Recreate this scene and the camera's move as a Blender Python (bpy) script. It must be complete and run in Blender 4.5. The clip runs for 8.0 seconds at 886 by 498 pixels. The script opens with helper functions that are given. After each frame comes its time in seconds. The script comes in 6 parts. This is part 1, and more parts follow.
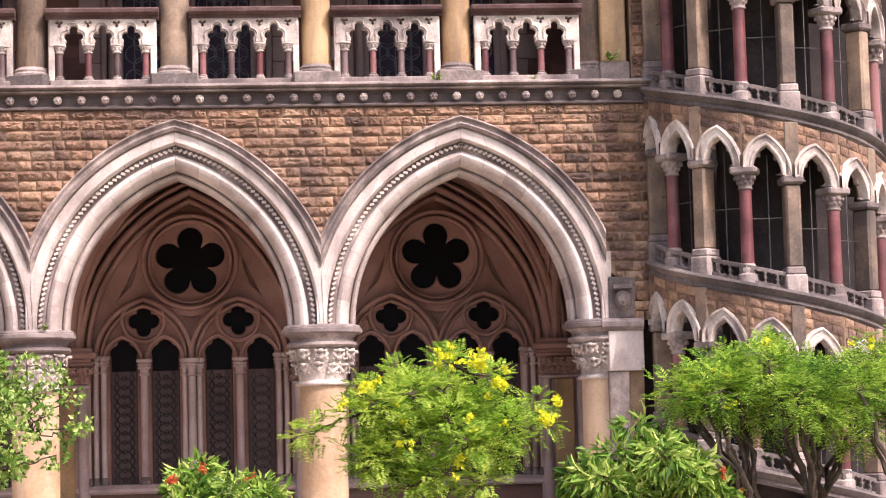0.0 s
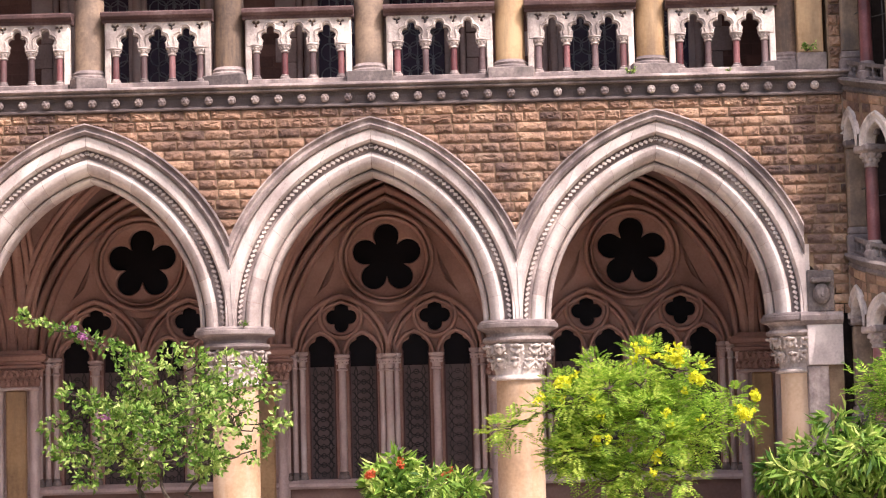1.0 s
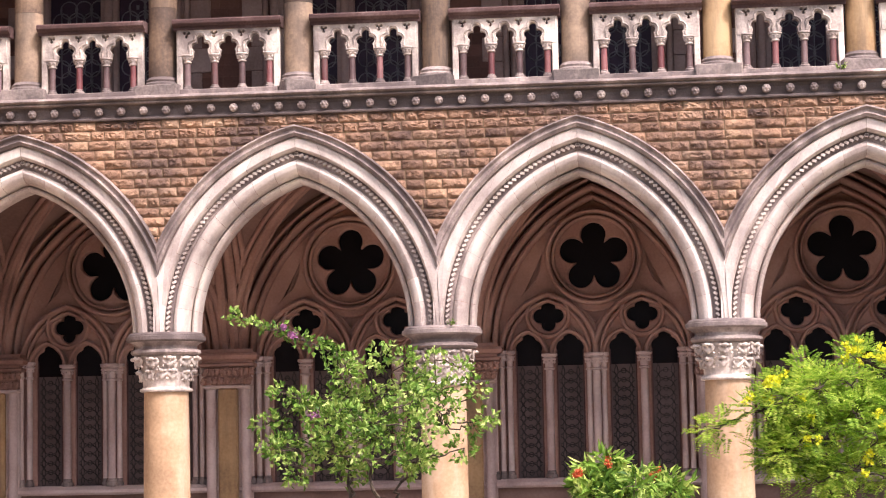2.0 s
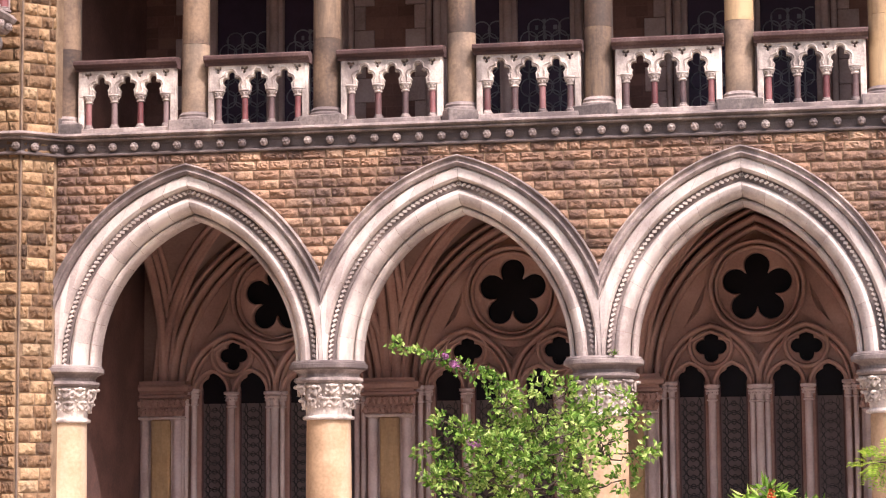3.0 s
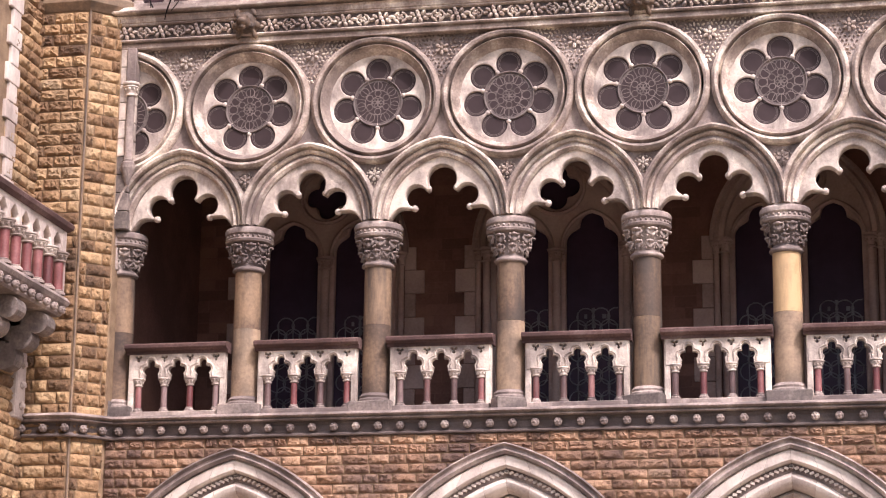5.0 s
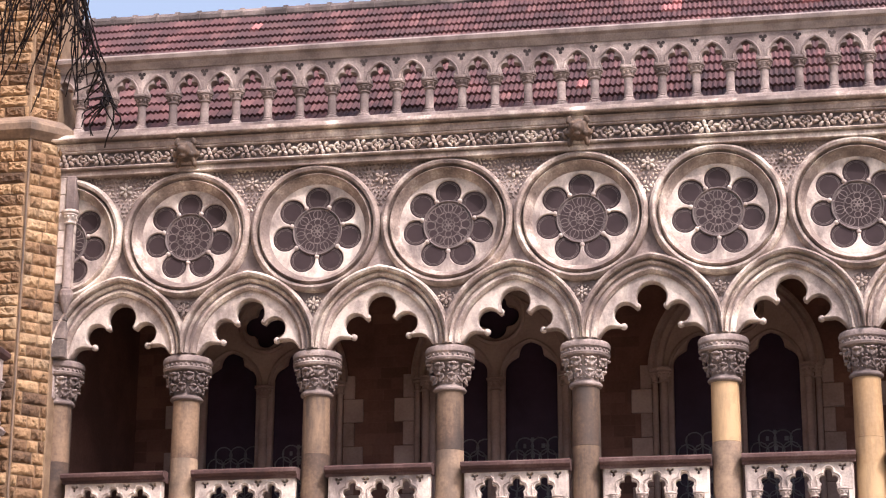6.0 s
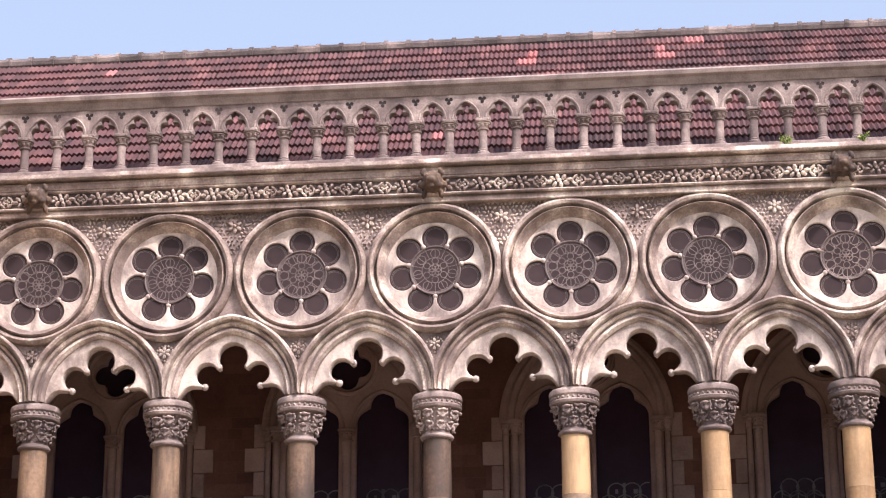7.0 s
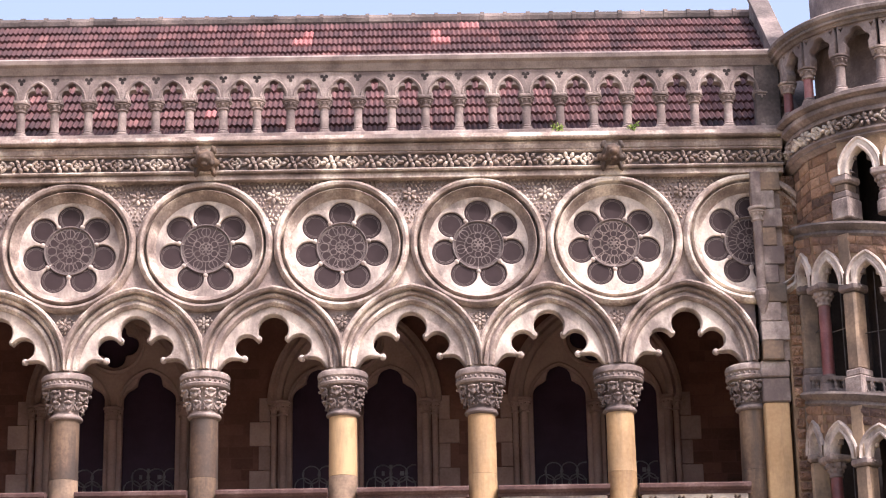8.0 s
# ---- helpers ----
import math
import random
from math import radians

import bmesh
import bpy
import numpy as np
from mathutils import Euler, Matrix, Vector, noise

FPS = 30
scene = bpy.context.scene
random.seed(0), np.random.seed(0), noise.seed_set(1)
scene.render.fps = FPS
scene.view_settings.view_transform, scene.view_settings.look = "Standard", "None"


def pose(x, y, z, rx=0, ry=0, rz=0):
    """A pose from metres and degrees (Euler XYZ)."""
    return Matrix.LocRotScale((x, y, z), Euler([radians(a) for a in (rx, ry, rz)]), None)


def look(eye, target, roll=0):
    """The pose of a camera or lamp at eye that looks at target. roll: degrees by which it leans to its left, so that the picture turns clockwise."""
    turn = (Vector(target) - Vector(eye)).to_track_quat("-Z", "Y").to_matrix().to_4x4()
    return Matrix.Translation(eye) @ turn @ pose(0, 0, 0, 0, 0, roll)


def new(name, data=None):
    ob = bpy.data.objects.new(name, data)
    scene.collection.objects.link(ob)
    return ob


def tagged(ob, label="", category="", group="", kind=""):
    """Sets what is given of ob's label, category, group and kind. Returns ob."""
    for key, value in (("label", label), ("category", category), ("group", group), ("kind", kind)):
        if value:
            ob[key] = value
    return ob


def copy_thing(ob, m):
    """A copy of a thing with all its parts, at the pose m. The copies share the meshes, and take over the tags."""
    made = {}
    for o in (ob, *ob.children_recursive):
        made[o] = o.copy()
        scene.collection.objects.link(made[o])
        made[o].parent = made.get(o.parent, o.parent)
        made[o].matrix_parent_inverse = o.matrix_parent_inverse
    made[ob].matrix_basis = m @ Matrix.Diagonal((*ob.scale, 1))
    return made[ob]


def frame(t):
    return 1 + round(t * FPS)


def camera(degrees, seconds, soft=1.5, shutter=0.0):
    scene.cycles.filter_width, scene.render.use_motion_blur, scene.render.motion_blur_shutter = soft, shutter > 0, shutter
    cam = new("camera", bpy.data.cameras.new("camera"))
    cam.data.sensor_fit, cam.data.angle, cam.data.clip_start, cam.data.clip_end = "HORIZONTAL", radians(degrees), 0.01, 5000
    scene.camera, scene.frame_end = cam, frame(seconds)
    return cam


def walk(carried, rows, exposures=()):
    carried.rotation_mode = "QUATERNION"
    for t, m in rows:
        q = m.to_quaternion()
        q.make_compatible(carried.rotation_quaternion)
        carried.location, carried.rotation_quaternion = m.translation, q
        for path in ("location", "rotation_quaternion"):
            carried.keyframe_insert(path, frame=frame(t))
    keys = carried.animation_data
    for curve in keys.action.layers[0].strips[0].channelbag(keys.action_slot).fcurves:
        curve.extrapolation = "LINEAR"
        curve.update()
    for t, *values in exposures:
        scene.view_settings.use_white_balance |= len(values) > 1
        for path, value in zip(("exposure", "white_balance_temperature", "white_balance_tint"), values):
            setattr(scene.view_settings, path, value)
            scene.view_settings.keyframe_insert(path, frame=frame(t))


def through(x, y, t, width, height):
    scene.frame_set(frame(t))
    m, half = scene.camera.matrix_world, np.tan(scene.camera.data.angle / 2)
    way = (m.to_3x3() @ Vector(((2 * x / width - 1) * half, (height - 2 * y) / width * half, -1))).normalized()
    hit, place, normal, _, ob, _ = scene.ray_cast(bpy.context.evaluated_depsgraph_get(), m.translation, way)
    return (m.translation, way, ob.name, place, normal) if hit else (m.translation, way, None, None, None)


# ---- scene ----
# Camera: one stand in the garden, panning and tilting with a long lens.
EXPO, SKY, SUN = -0.27, 0.38, 5.0
TINT, KELVIN = 24, 6260
HAZE = (2.3, 2.95, 3.5)
cam = camera(23.02, 8.0, soft=1.15)
EX, EY, EZ = -0.741, -31.747, 1.6
ROWS = [
    (0.0, -4.564, 5.254, -1.458), (0.5, -2.142, 5.237, -1.481), (1.0, 0.598, 5.249, -1.426),
    (1.5, 3.383, 5.303, -1.278), (2.0, 6.066, 5.337, -1.082), (2.2, 7.089, 5.389, -0.930),
    (3.3, 11.135, 6.840, -0.188), (3.5, 11.527, 7.432, -0.039), (4.0, 12.059, 9.292, 0.318),
    (4.5, 12.051, 11.500, 0.561), (4.7, 11.914, 12.405, 0.600), (5.8, 10.510, 16.614, 0.380),
    (6.0, 10.015, 17.128, 0.300), (6.5, 8.342, 18.102, 0.014), (7.0, 5.962, 18.476, -0.228),
    (7.5, 2.966, 18.363, -0.561), (8.0, -0.356, 17.926, -0.978),
]
walk(cam, [(t, pose(EX, EY, EZ, 90 + pitch, 0, yaw) @ pose(0, 0, 0, 0, 0, roll)) for t, yaw, pitch, roll in ROWS],
     exposures=[(0.0, EXPO, KELVIN, TINT), (3.5, EXPO, KELVIN, TINT), (4.5, EXPO - 0.10, KELVIN, TINT), (6.0, EXPO - 0.17, KELVIN, TINT), (7.0, EXPO - 0.10, KELVIN, TINT), (8.0, EXPO + 0.04, KELVIN, TINT)])

# ---- light ----
SUN_AZ, SUN_EL = 42.0, 48.0   # degrees to the right of the way back to the camera, and above the horizon
world = bpy.data.worlds.new("sky")
scene.world = world
world.use_nodes = True
wn = world.node_tree
sky = wn.nodes.new("ShaderNodeTexSky")
sky.sky_type = "NISHITA"
sky.sun_disc = False
sky.sun_elevation = radians(SUN_EL)
sky.sun_rotation = radians(180 - SUN_AZ)
sky.dust_density = 8.0
wn.nodes["Background"].inputs["Strength"].default_value = SKY
# a bright city haze whitens the sky towards the horizon
_tc, _sep, _low, _mix = (wn.nodes.new("ShaderNode" + k) for k in ("TexCoord", "SeparateXYZ", "MapRange", "Mix"))
wn.links.new(_tc.outputs["Generated"], _sep.inputs[0])
wn.links.new(_sep.outputs["Z"], _low.inputs["Value"])
for _k, _v in (("From Min", 0.0), ("From Max", 1.0), ("To Min", 0.95), ("To Max", 0.0)):
    _low.inputs[_k].default_value = _v
_mix.data_type = "RGBA"
_mix.inputs[7].default_value = (*HAZE, 1)
wn.links.new(_low.outputs[0], _mix.inputs[0])
wn.links.new(sky.outputs[0], _mix.inputs[6])
wn.links.new(_mix.outputs[2], wn.nodes["Background"].inputs["Color"])
sun_data = bpy.data.lights.new("sun", "SUN")
sun_data.energy, sun_data.angle, sun_data.color = SUN, radians(0.6), (1.0, 0.94, 0.86)
sun = new("sun", sun_data)
_a, _e = radians(SUN_AZ), radians(SUN_EL)
sun.matrix_world = look((0, 0, 30), (-math.sin(_a) * math.cos(_e), math.cos(_a) * math.cos(_e), 30 - math.sin(_e)))


# ---- materials ----
def shade(name, stops, scale=3.0, rough=0.85, bump=0.3, fine=40.0, vary="", spread=0.0, stain=None, stain_amount=0.0, stain_scale=1.2, streak=1.0, metal=0.0, relief=0.012, stain_lo=0.48, stain_hi=0.72):
    """Stone, wood, leaf: colours over two scales of noise, with a random shift for each piece, and stains."""
    m = bpy.data.materials.new(name)
    m.use_nodes = True
    nt = m.node_tree
    n, l = nt.nodes, nt.links
    b = n["Principled BSDF"]
    b.inputs["Roughness"].default_value = rough
    b.inputs["Metallic"].default_value = metal
    tc = n.new("ShaderNodeTexCoord")
    geo = n.new("ShaderNodeNewGeometry")
    big, small = n.new("ShaderNodeTexNoise"), n.new("ShaderNodeTexNoise")
    for t, s, d in ((big, scale, 5.0), (small, fine, 4.0)):
        t.inputs["Scale"].default_value = s
        t.inputs["Detail"].default_value = d
        l.new(geo.outputs["Position"], t.inputs["Vector"])
    add = n.new("ShaderNodeMath")
    add.operation = "MULTIPLY_ADD"
    add.inputs[1].default_value = 0.35
    l.new(small.outputs[0], add.inputs[0])
    l.new(big.outputs[0], add.inputs[2])
    sub = n.new("ShaderNodeMath")
    sub.operation = "SUBTRACT"
    sub.inputs[1].default_value = 0.175
    l.new(add.outputs[0], sub.inputs[0])
    fac = sub.outputs[0]
    if vary:
        if vary == "object":
            rnd = n.new("ShaderNodeObjectInfo").outputs["Random"]
        else:
            rnd = geo.outputs["Random Per Island"]
        mix = n.new("ShaderNodeMath")
        mix.operation = "MULTIPLY_ADD"
        mix.inputs[1].default_value = spread
        l.new(rnd, mix.inputs[0])
        l.new(fac, mix.inputs[2])
        off = n.new("ShaderNodeMath")
        off.operation = "SUBTRACT"
        off.inputs[1].default_value = spread / 2
        l.new(mix.outputs[0], off.inputs[0])
        fac = off.outputs[0]
    ramp = n.new("ShaderNodeValToRGB")
    els = ramp.color_ramp.elements
    while len(els) < len(stops):
        els.new(0.5)
    for el, (p, c) in zip(els, stops):
        el.position, el.color = p, (*c, 1)
    l.new(fac, ramp.inputs[0])
    col = ramp.outputs[0]
    if stain:
        mapn = n.new("ShaderNodeMapping")
        mapn.inputs["Scale"].default_value = (1, 1, streak)
        l.new(geo.outputs["Position"], mapn.inputs["Vector"])
        sn = n.new("ShaderNodeTexNoise")
        sn.inputs["Scale"].default_value = stain_scale
        sn.inputs["Detail"].default_value = 7.0
        sn.inputs["Roughness"].default_value = 0.65
        l.new(mapn.outputs[0], sn.inputs["Vector"])
        sr = n.new("ShaderNodeValToRGB")
        sr.color_ramp.elements[0].position, sr.color_ramp.elements[0].color = stain_lo, (0, 0, 0, 1)
        sr.color_ramp.elements[1].position, sr.color_ramp.elements[1].color = stain_hi, (stain_amount,) * 3 + (1,)
        l.new(sn.outputs[0], sr.inputs[0])
        mx = n.new("ShaderNodeMix")
        mx.data_type = "RGBA"
        l.new(sr.outputs[0], mx.inputs[0])
        l.new(col, mx.inputs[6])
        mx.inputs[7].default_value = (*stain, 1)
        col = mx.outputs[2]
    l.new(col, b.inputs["Base Color"])
    if bump:
        bp = n.new("ShaderNodeBump")
        bp.inputs["Strength"].default_value = bump
        bp.inputs["Distance"].default_value = relief
        l.new(small.outputs[0], bp.inputs["Height"])
        l.new(bp.outputs[0], b.inputs["Normal"])
    return m


BRICK_STOPS = [(0.12, (0.06, 0.037, 0.03)), (0.30, (0.18, 0.102, 0.066)), (0.5, (0.31, 0.182, 0.115)), (0.68, (0.43, 0.265, 0.165)), (0.85, (0.52, 0.36, 0.24))]
WING_STOPS = [(0.12, (0.08, 0.048, 0.03)), (0.32, (0.20, 0.115, 0.06)), (0.5, (0.33, 0.205, 0.108)), (0.68, (0.43, 0.285, 0.155)), (0.85, (0.54, 0.385, 0.23))]
BLOCK = shade("rock_faced_sandstone", BRICK_STOPS, 0.8, 0.92, 1.0, 16, "object", 0.42, (0.10, 0.064, 0.057), 0.82, 0.62, relief=0.035, stain_lo=0.46, stain_hi=0.62)
BLOCKS = shade("rock_faced_sandstone_field", BRICK_STOPS, 0.8, 0.92, 1.0, 16, "island", 0.42, (0.10, 0.064, 0.057), 0.82, 0.62, relief=0.035, stain_lo=0.46, stain_hi=0.62)
WING = shade("yellow_sandstone", WING_STOPS, 0.9, 0.92, 1.0, 16, "object", 0.52, (0.05, 0.035, 0.028), 0.8, 0.9, relief=0.035)
WINGS = shade("yellow_sandstone_field", WING_STOPS, 0.9, 0.92, 1.0, 16, "island", 0.52, (0.05, 0.035, 0.028), 0.8, 0.9, relief=0.035)
MORTAR = shade("mortar", [(0.3, (0.16, 0.10, 0.06)), (0.7, (0.30, 0.21, 0.13))], 4, 0.95, 0.5)
WHITE = shade("white_limestone", [(0.25, (0.41, 0.338, 0.305)), (0.5, (0.61, 0.525, 0.475)), (0.75, (0.75, 0.672, 0.605))], 1.6, 0.8, 0.4, 30, "object", 0.3, (0.22, 0.17, 0.152), 0.75, 1.3, 0.55, stain_lo=0.46, stain_hi=0.70)
TRIM = shade("weathered_limestone", [(0.25, (0.15, 0.12, 0.11)), (0.5, (0.33, 0.265, 0.24)), (0.75, (0.58, 0.49, 0.435))], 2.6, 0.85, 0.8, 26, "object", 0.25, (0.13, 0.10, 0.095), 0.88, 1.5, 0.6, stain_lo=0.42, stain_hi=0.60)
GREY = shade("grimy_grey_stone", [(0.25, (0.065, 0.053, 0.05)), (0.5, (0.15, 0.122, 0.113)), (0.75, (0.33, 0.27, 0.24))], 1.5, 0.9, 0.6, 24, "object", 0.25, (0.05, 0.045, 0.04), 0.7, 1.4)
LIME = shade("stained_limestone", [(0.22, (0.28, 0.23, 0.205)), (0.47, (0.57, 0.485, 0.425)), (0.72, (0.79, 0.70, 0.61))], 3.2, 0.8, 0.6, 28, "object", 0.2, (0.17, 0.135, 0.125), 0.88, 2.2, 0.5, stain_lo=0.47, stain_hi=0.66)
AGED = shade("patchy_aged_limestone", [(0.24, (0.14, 0.105, 0.092)), (0.49, (0.43, 0.345, 0.295)), (0.68, (0.88, 0.79, 0.68))], 2.8, 0.82, 0.7, 28, "object", 0.22, (0.15, 0.115, 0.105), 0.85, 0.9, 0.6, stain_lo=0.44, stain_hi=0.64)
COLUMN = shade("pale_worn_column_stone", [(0.2, (0.25, 0.155, 0.088)), (0.45, (0.45, 0.295, 0.17)), (0.75, (0.62, 0.46, 0.31))], 1.1, 0.75, 0.25, 20, "object", 0.35, (0.64, 0.55, 0.46), 0.42, 2.0, 0.16)
BUFF = shade("buff_column_stone", [(0.2, (0.21, 0.125, 0.062)), (0.45, (0.40, 0.25, 0.12)), (0.75, (0.55, 0.375, 0.20))], 1.1, 0.7, 0.2, 20, "object", 0.45, (0.11, 0.075, 0.055), 0.85, 2.2, 0.18)
DRUM = shade("darker_column_drum", [(0.2, (0.09, 0.068, 0.055)), (0.5, (0.22, 0.155, 0.11)), (0.8, (0.42, 0.30, 0.20))], 2.6, 0.75, 0.25, 22, "object", 0.4, (0.09, 0.075, 0.065), 0.8, 2.4, 0.2)
STREAK = shade("streaked_brown_stone", [(0.25, (0.05, 0.033, 0.026)), (0.47, (0.125, 0.08, 0.054)), (0.75, (0.30, 0.20, 0.125))], 1.2, 0.75, 0.3, 20, "object", 0.35, (0.055, 0.042, 0.036), 0.85, 2.4, 0.15, stain_lo=0.44, stain_hi=0.62)
# Unseen floor; its tone only sets how much light it bounces up.
GFLOOR = shade("dim_gallery_floor", [(0.3, (0.20, 0.165, 0.145)), (0.7, (0.32, 0.27, 0.235))], 1.0, 0.8, 0.2)
KNOBSTONE = shade("dull_dark_limestone", [(0.25, (0.11, 0.085, 0.08)), (0.5, (0.20, 0.16, 0.15)), (0.8, (0.36, 0.30, 0.27))], 3.0, 0.9, 0.6, 40, "object", 0.5)
RAIL = shade("maroon_grimed_rail", [(0.25, (0.045, 0.024, 0.023)), (0.5, (0.095, 0.05, 0.046)), (0.8, (0.22, 0.15, 0.137))], 1.8, 0.85, 0.4, 26)
DUSK = shade("dusky_marble", [(0.2, (0.06, 0.036, 0.036)), (0.5, (0.12, 0.072, 0.07)), (0.8, (0.22, 0.15, 0.145))], 3, 0.55, 0.1, 30, "object", 0.4)
RED = shade("red_marble", [(0.2, (0.10, 0.03, 0.032)), (0.5, (0.20, 0.066, 0.066)), (0.8, (0.32, 0.14, 0.135))], 3, 0.45, 0.1, 30, "object", 0.45, (0.16, 0.12, 0.11), 0.6, 2.5, 0.3)
INNER = shade("pinkish_inner_stone", [(0.25, (0.25, 0.138, 0.108)), (0.5, (0.37, 0.215, 0.170)), (0.75, (0.48, 0.305, 0.25))], 1.2, 0.85, 0.2, 24, "object", 0.15)
# Pinkish shaft stone, paled further to carry light bounced up from the ground.
PINK = shade("pale_pink_shaft_stone", [(0.25, (0.42, 0.31, 0.285)), (0.5, (0.58, 0.45, 0.415)), (0.75, (0.70, 0.58, 0.54))], 1.6, 0.75, 0.2, 24, "object", 0.25, (0.2, 0.14, 0.12), 0.5, 2.0, 0.3)
DIMSTONE = shade("gallery_window_stone", [(0.25, (0.29, 0.20, 0.175)), (0.5, (0.43, 0.31, 0.275)), (0.75, (0.55, 0.42, 0.38))], 1.4, 0.85, 0.25, 24, "object", 0.25)
# Browns set low, so part of the arcade's inner shade is in the colour.
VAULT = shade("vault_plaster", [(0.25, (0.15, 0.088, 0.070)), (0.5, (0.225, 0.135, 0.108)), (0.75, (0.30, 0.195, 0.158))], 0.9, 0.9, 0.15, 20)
DARKLINE = shade("dark_maroon", [(0.3, (0.06, 0.03, 0.03)), (0.7, (0.12, 0.06, 0.055))], 4, 0.9, 0.1)
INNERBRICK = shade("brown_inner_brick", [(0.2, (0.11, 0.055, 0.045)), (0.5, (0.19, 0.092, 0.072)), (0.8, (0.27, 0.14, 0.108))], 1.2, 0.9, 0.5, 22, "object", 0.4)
TILE_STOPS = [(0.1, (0.032, 0.016, 0.018)), (0.35, (0.075, 0.034, 0.036)), (0.6, (0.125, 0.056, 0.056)), (0.95, (0.26, 0.125, 0.115))]
TILE = shade("clay_roof_tile", TILE_STOPS, 1.3, 0.8, 0.4, 18, "object", 0.4, (0.07, 0.045, 0.045), 0.6, 0.8)
TILES = shade("clay_roof_tile_field", TILE_STOPS, 1.3, 0.8, 0.4, 18, "island", 0.4, (0.07, 0.045, 0.045), 0.6, 0.8)
NEWTILE = shade("new_clay_tile", [(0.3, (0.34, 0.125, 0.12)), (0.7, (0.44, 0.20, 0.19))], 3, 0.75, 0.3)
LEAD = shade("lead_came", [(0.3, (0.014, 0.010, 0.010)), (0.7, (0.035, 0.026, 0.026))], 6, 0.6, 0.1)
PALELEAD = shade("pale_tracery", [(0.3, (0.10, 0.08, 0.076)), (0.7, (0.23, 0.185, 0.175))], 6, 0.7, 0.1)
IRON = shade("iron_bar", [(0.3, (0.06, 0.055, 0.055)), (0.7, (0.15, 0.14, 0.14))], 6, 0.6, 0.1, metal=0.4)
# Ground and paving stay out of view; both are lightened to bounce sunlight.
SOIL = shade("garden_soil_and_grass", [(0.25, (0.10, 0.085, 0.045)), (0.5, (0.19, 0.15, 0.085)), (0.75, (0.30, 0.235, 0.145))], 0.5, 0.95, 0.8, 12)
PAVE = shade("stone_paving", [(0.3, (0.32, 0.27, 0.23)), (0.7, (0.48, 0.415, 0.355))], 0.8, 0.9, 0.4, 14)
# Near-black stone colour that holds the shade inside the turret.
SHADESTONE = shade("shaded_inner_stone", [(0.25, (0.014, 0.010, 0.010)), (0.5, (0.030, 0.023, 0.022)), (0.8, (0.075, 0.058, 0.054))], 1.5, 0.95, 0.4, 20)
BARK = shade("grey_brown_bark", [(0.25, (0.03, 0.02, 0.015)), (0.5, (0.075, 0.052, 0.037)), (0.8, (0.18, 0.14, 0.105))], 6, 0.95, 0.9, 40)


def glass(name, colour, rough, spec=0.5):
    m = shade(name, [(0.3, tuple(c * 0.7 for c in colour)), (0.7, colour)], 2.0, rough, 0.15, 9.0)
    m.node_tree.nodes["Principled BSDF"].inputs["Specular IOR Level"].default_value = spec
    return m


PANE = glass("dusty_leaded_glass", (0.135, 0.100, 0.094), 0.5, 0.12)
DARKPANE = glass("dark_window_glass", (0.060, 0.036, 0.062), 0.4, 0.16)
BLACKPANE = glass("unlit_window_glass", (0.010, 0.007, 0.008), 0.4, 0.08)
PALEPANE = glass("pale_lower_glass", (0.20, 0.19, 0.21), 0.3)
ROSEPANE = glass("dusty_rose_glass", (0.058, 0.041, 0.043), 0.55, 0.10)


def leaf_mat(name, lo, mid, hi, through=0.45):
    m = shade(name, [(0.15, lo), (0.5, mid), (0.85, hi)], 1.4, 0.5, 0.0, 9, "island", 0.55)
    n, l = m.node_tree.nodes, m.node_tree.links
    b, out = n["Principled BSDF"], n["Material Output"]
    b.inputs["Specular IOR Level"].default_value = 0.22
    tr = n.new("ShaderNodeBsdfTranslucent")
    mix = n.new("ShaderNodeMixShader")
    mix.inputs[0].default_value = through
    l.new(b.inputs["Base Color"].links[0].from_socket, tr.inputs["Color"])
    l.new(b.outputs[0], mix.inputs[1])
    l.new(tr.outputs[0], mix.inputs[2])
    l.new(mix.outputs[0], out.inputs["Surface"])
    return m


LEAF_FRESH = leaf_mat("fresh_green_leaf", (0.05, 0.12, 0.02), (0.19, 0.34, 0.05), (0.58, 0.68, 0.22), 0.3)
LEAF_FERN = leaf_mat("feathery_leaf", (0.14, 0.27, 0.03), (0.38, 0.58, 0.07), (0.72, 0.80, 0.17), 0.45)
LEAF_SPRAY = leaf_mat("shaded_feathery_leaf", (0.05, 0.13, 0.02), (0.24, 0.43, 0.045), (0.58, 0.72, 0.12), 0.4)
LEAF_DEEP = leaf_mat("drooping_leaf", (0.04, 0.11, 0.015), (0.22, 0.38, 0.05), (0.62, 0.70, 0.20), 0.3)
# Near-black, hardly glossy or translucent: the fronds' unlit look is in the colour.
LEAF_PALM = leaf_mat("silhouette_palm_leaf", (0.006, 0.004, 0.004), (0.010, 0.007, 0.006), (0.02, 0.013, 0.010), 0.02)
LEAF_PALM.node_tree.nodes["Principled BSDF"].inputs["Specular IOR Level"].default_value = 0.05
YELLOW = leaf_mat("yellow_petal", (0.66, 0.62, 0.02), (0.78, 0.77, 0.03), (0.86, 0.85, 0.08), 0.3)
ORANGE = leaf_mat("orange_red_petal", (0.55, 0.09, 0.03), (0.70, 0.15, 0.06), (0.78, 0.25, 0.12), 0.3)
PURPLE = leaf_mat("purple_bract", (0.35, 0.13, 0.28), (0.5, 0.25, 0.42), (0.62, 0.42, 0.55), 0.3)


# ---- building blocks ----
def obj(name, me, mat, parent=None, label="", at=None):
    ob = new(name, me)
    if mat and not me.materials:
        me.materials.append(mat)
    if parent:
        ob.parent = parent
    if label:
        tagged(ob, label)
    if at is not None:
        ob.matrix_basis = at
    return ob


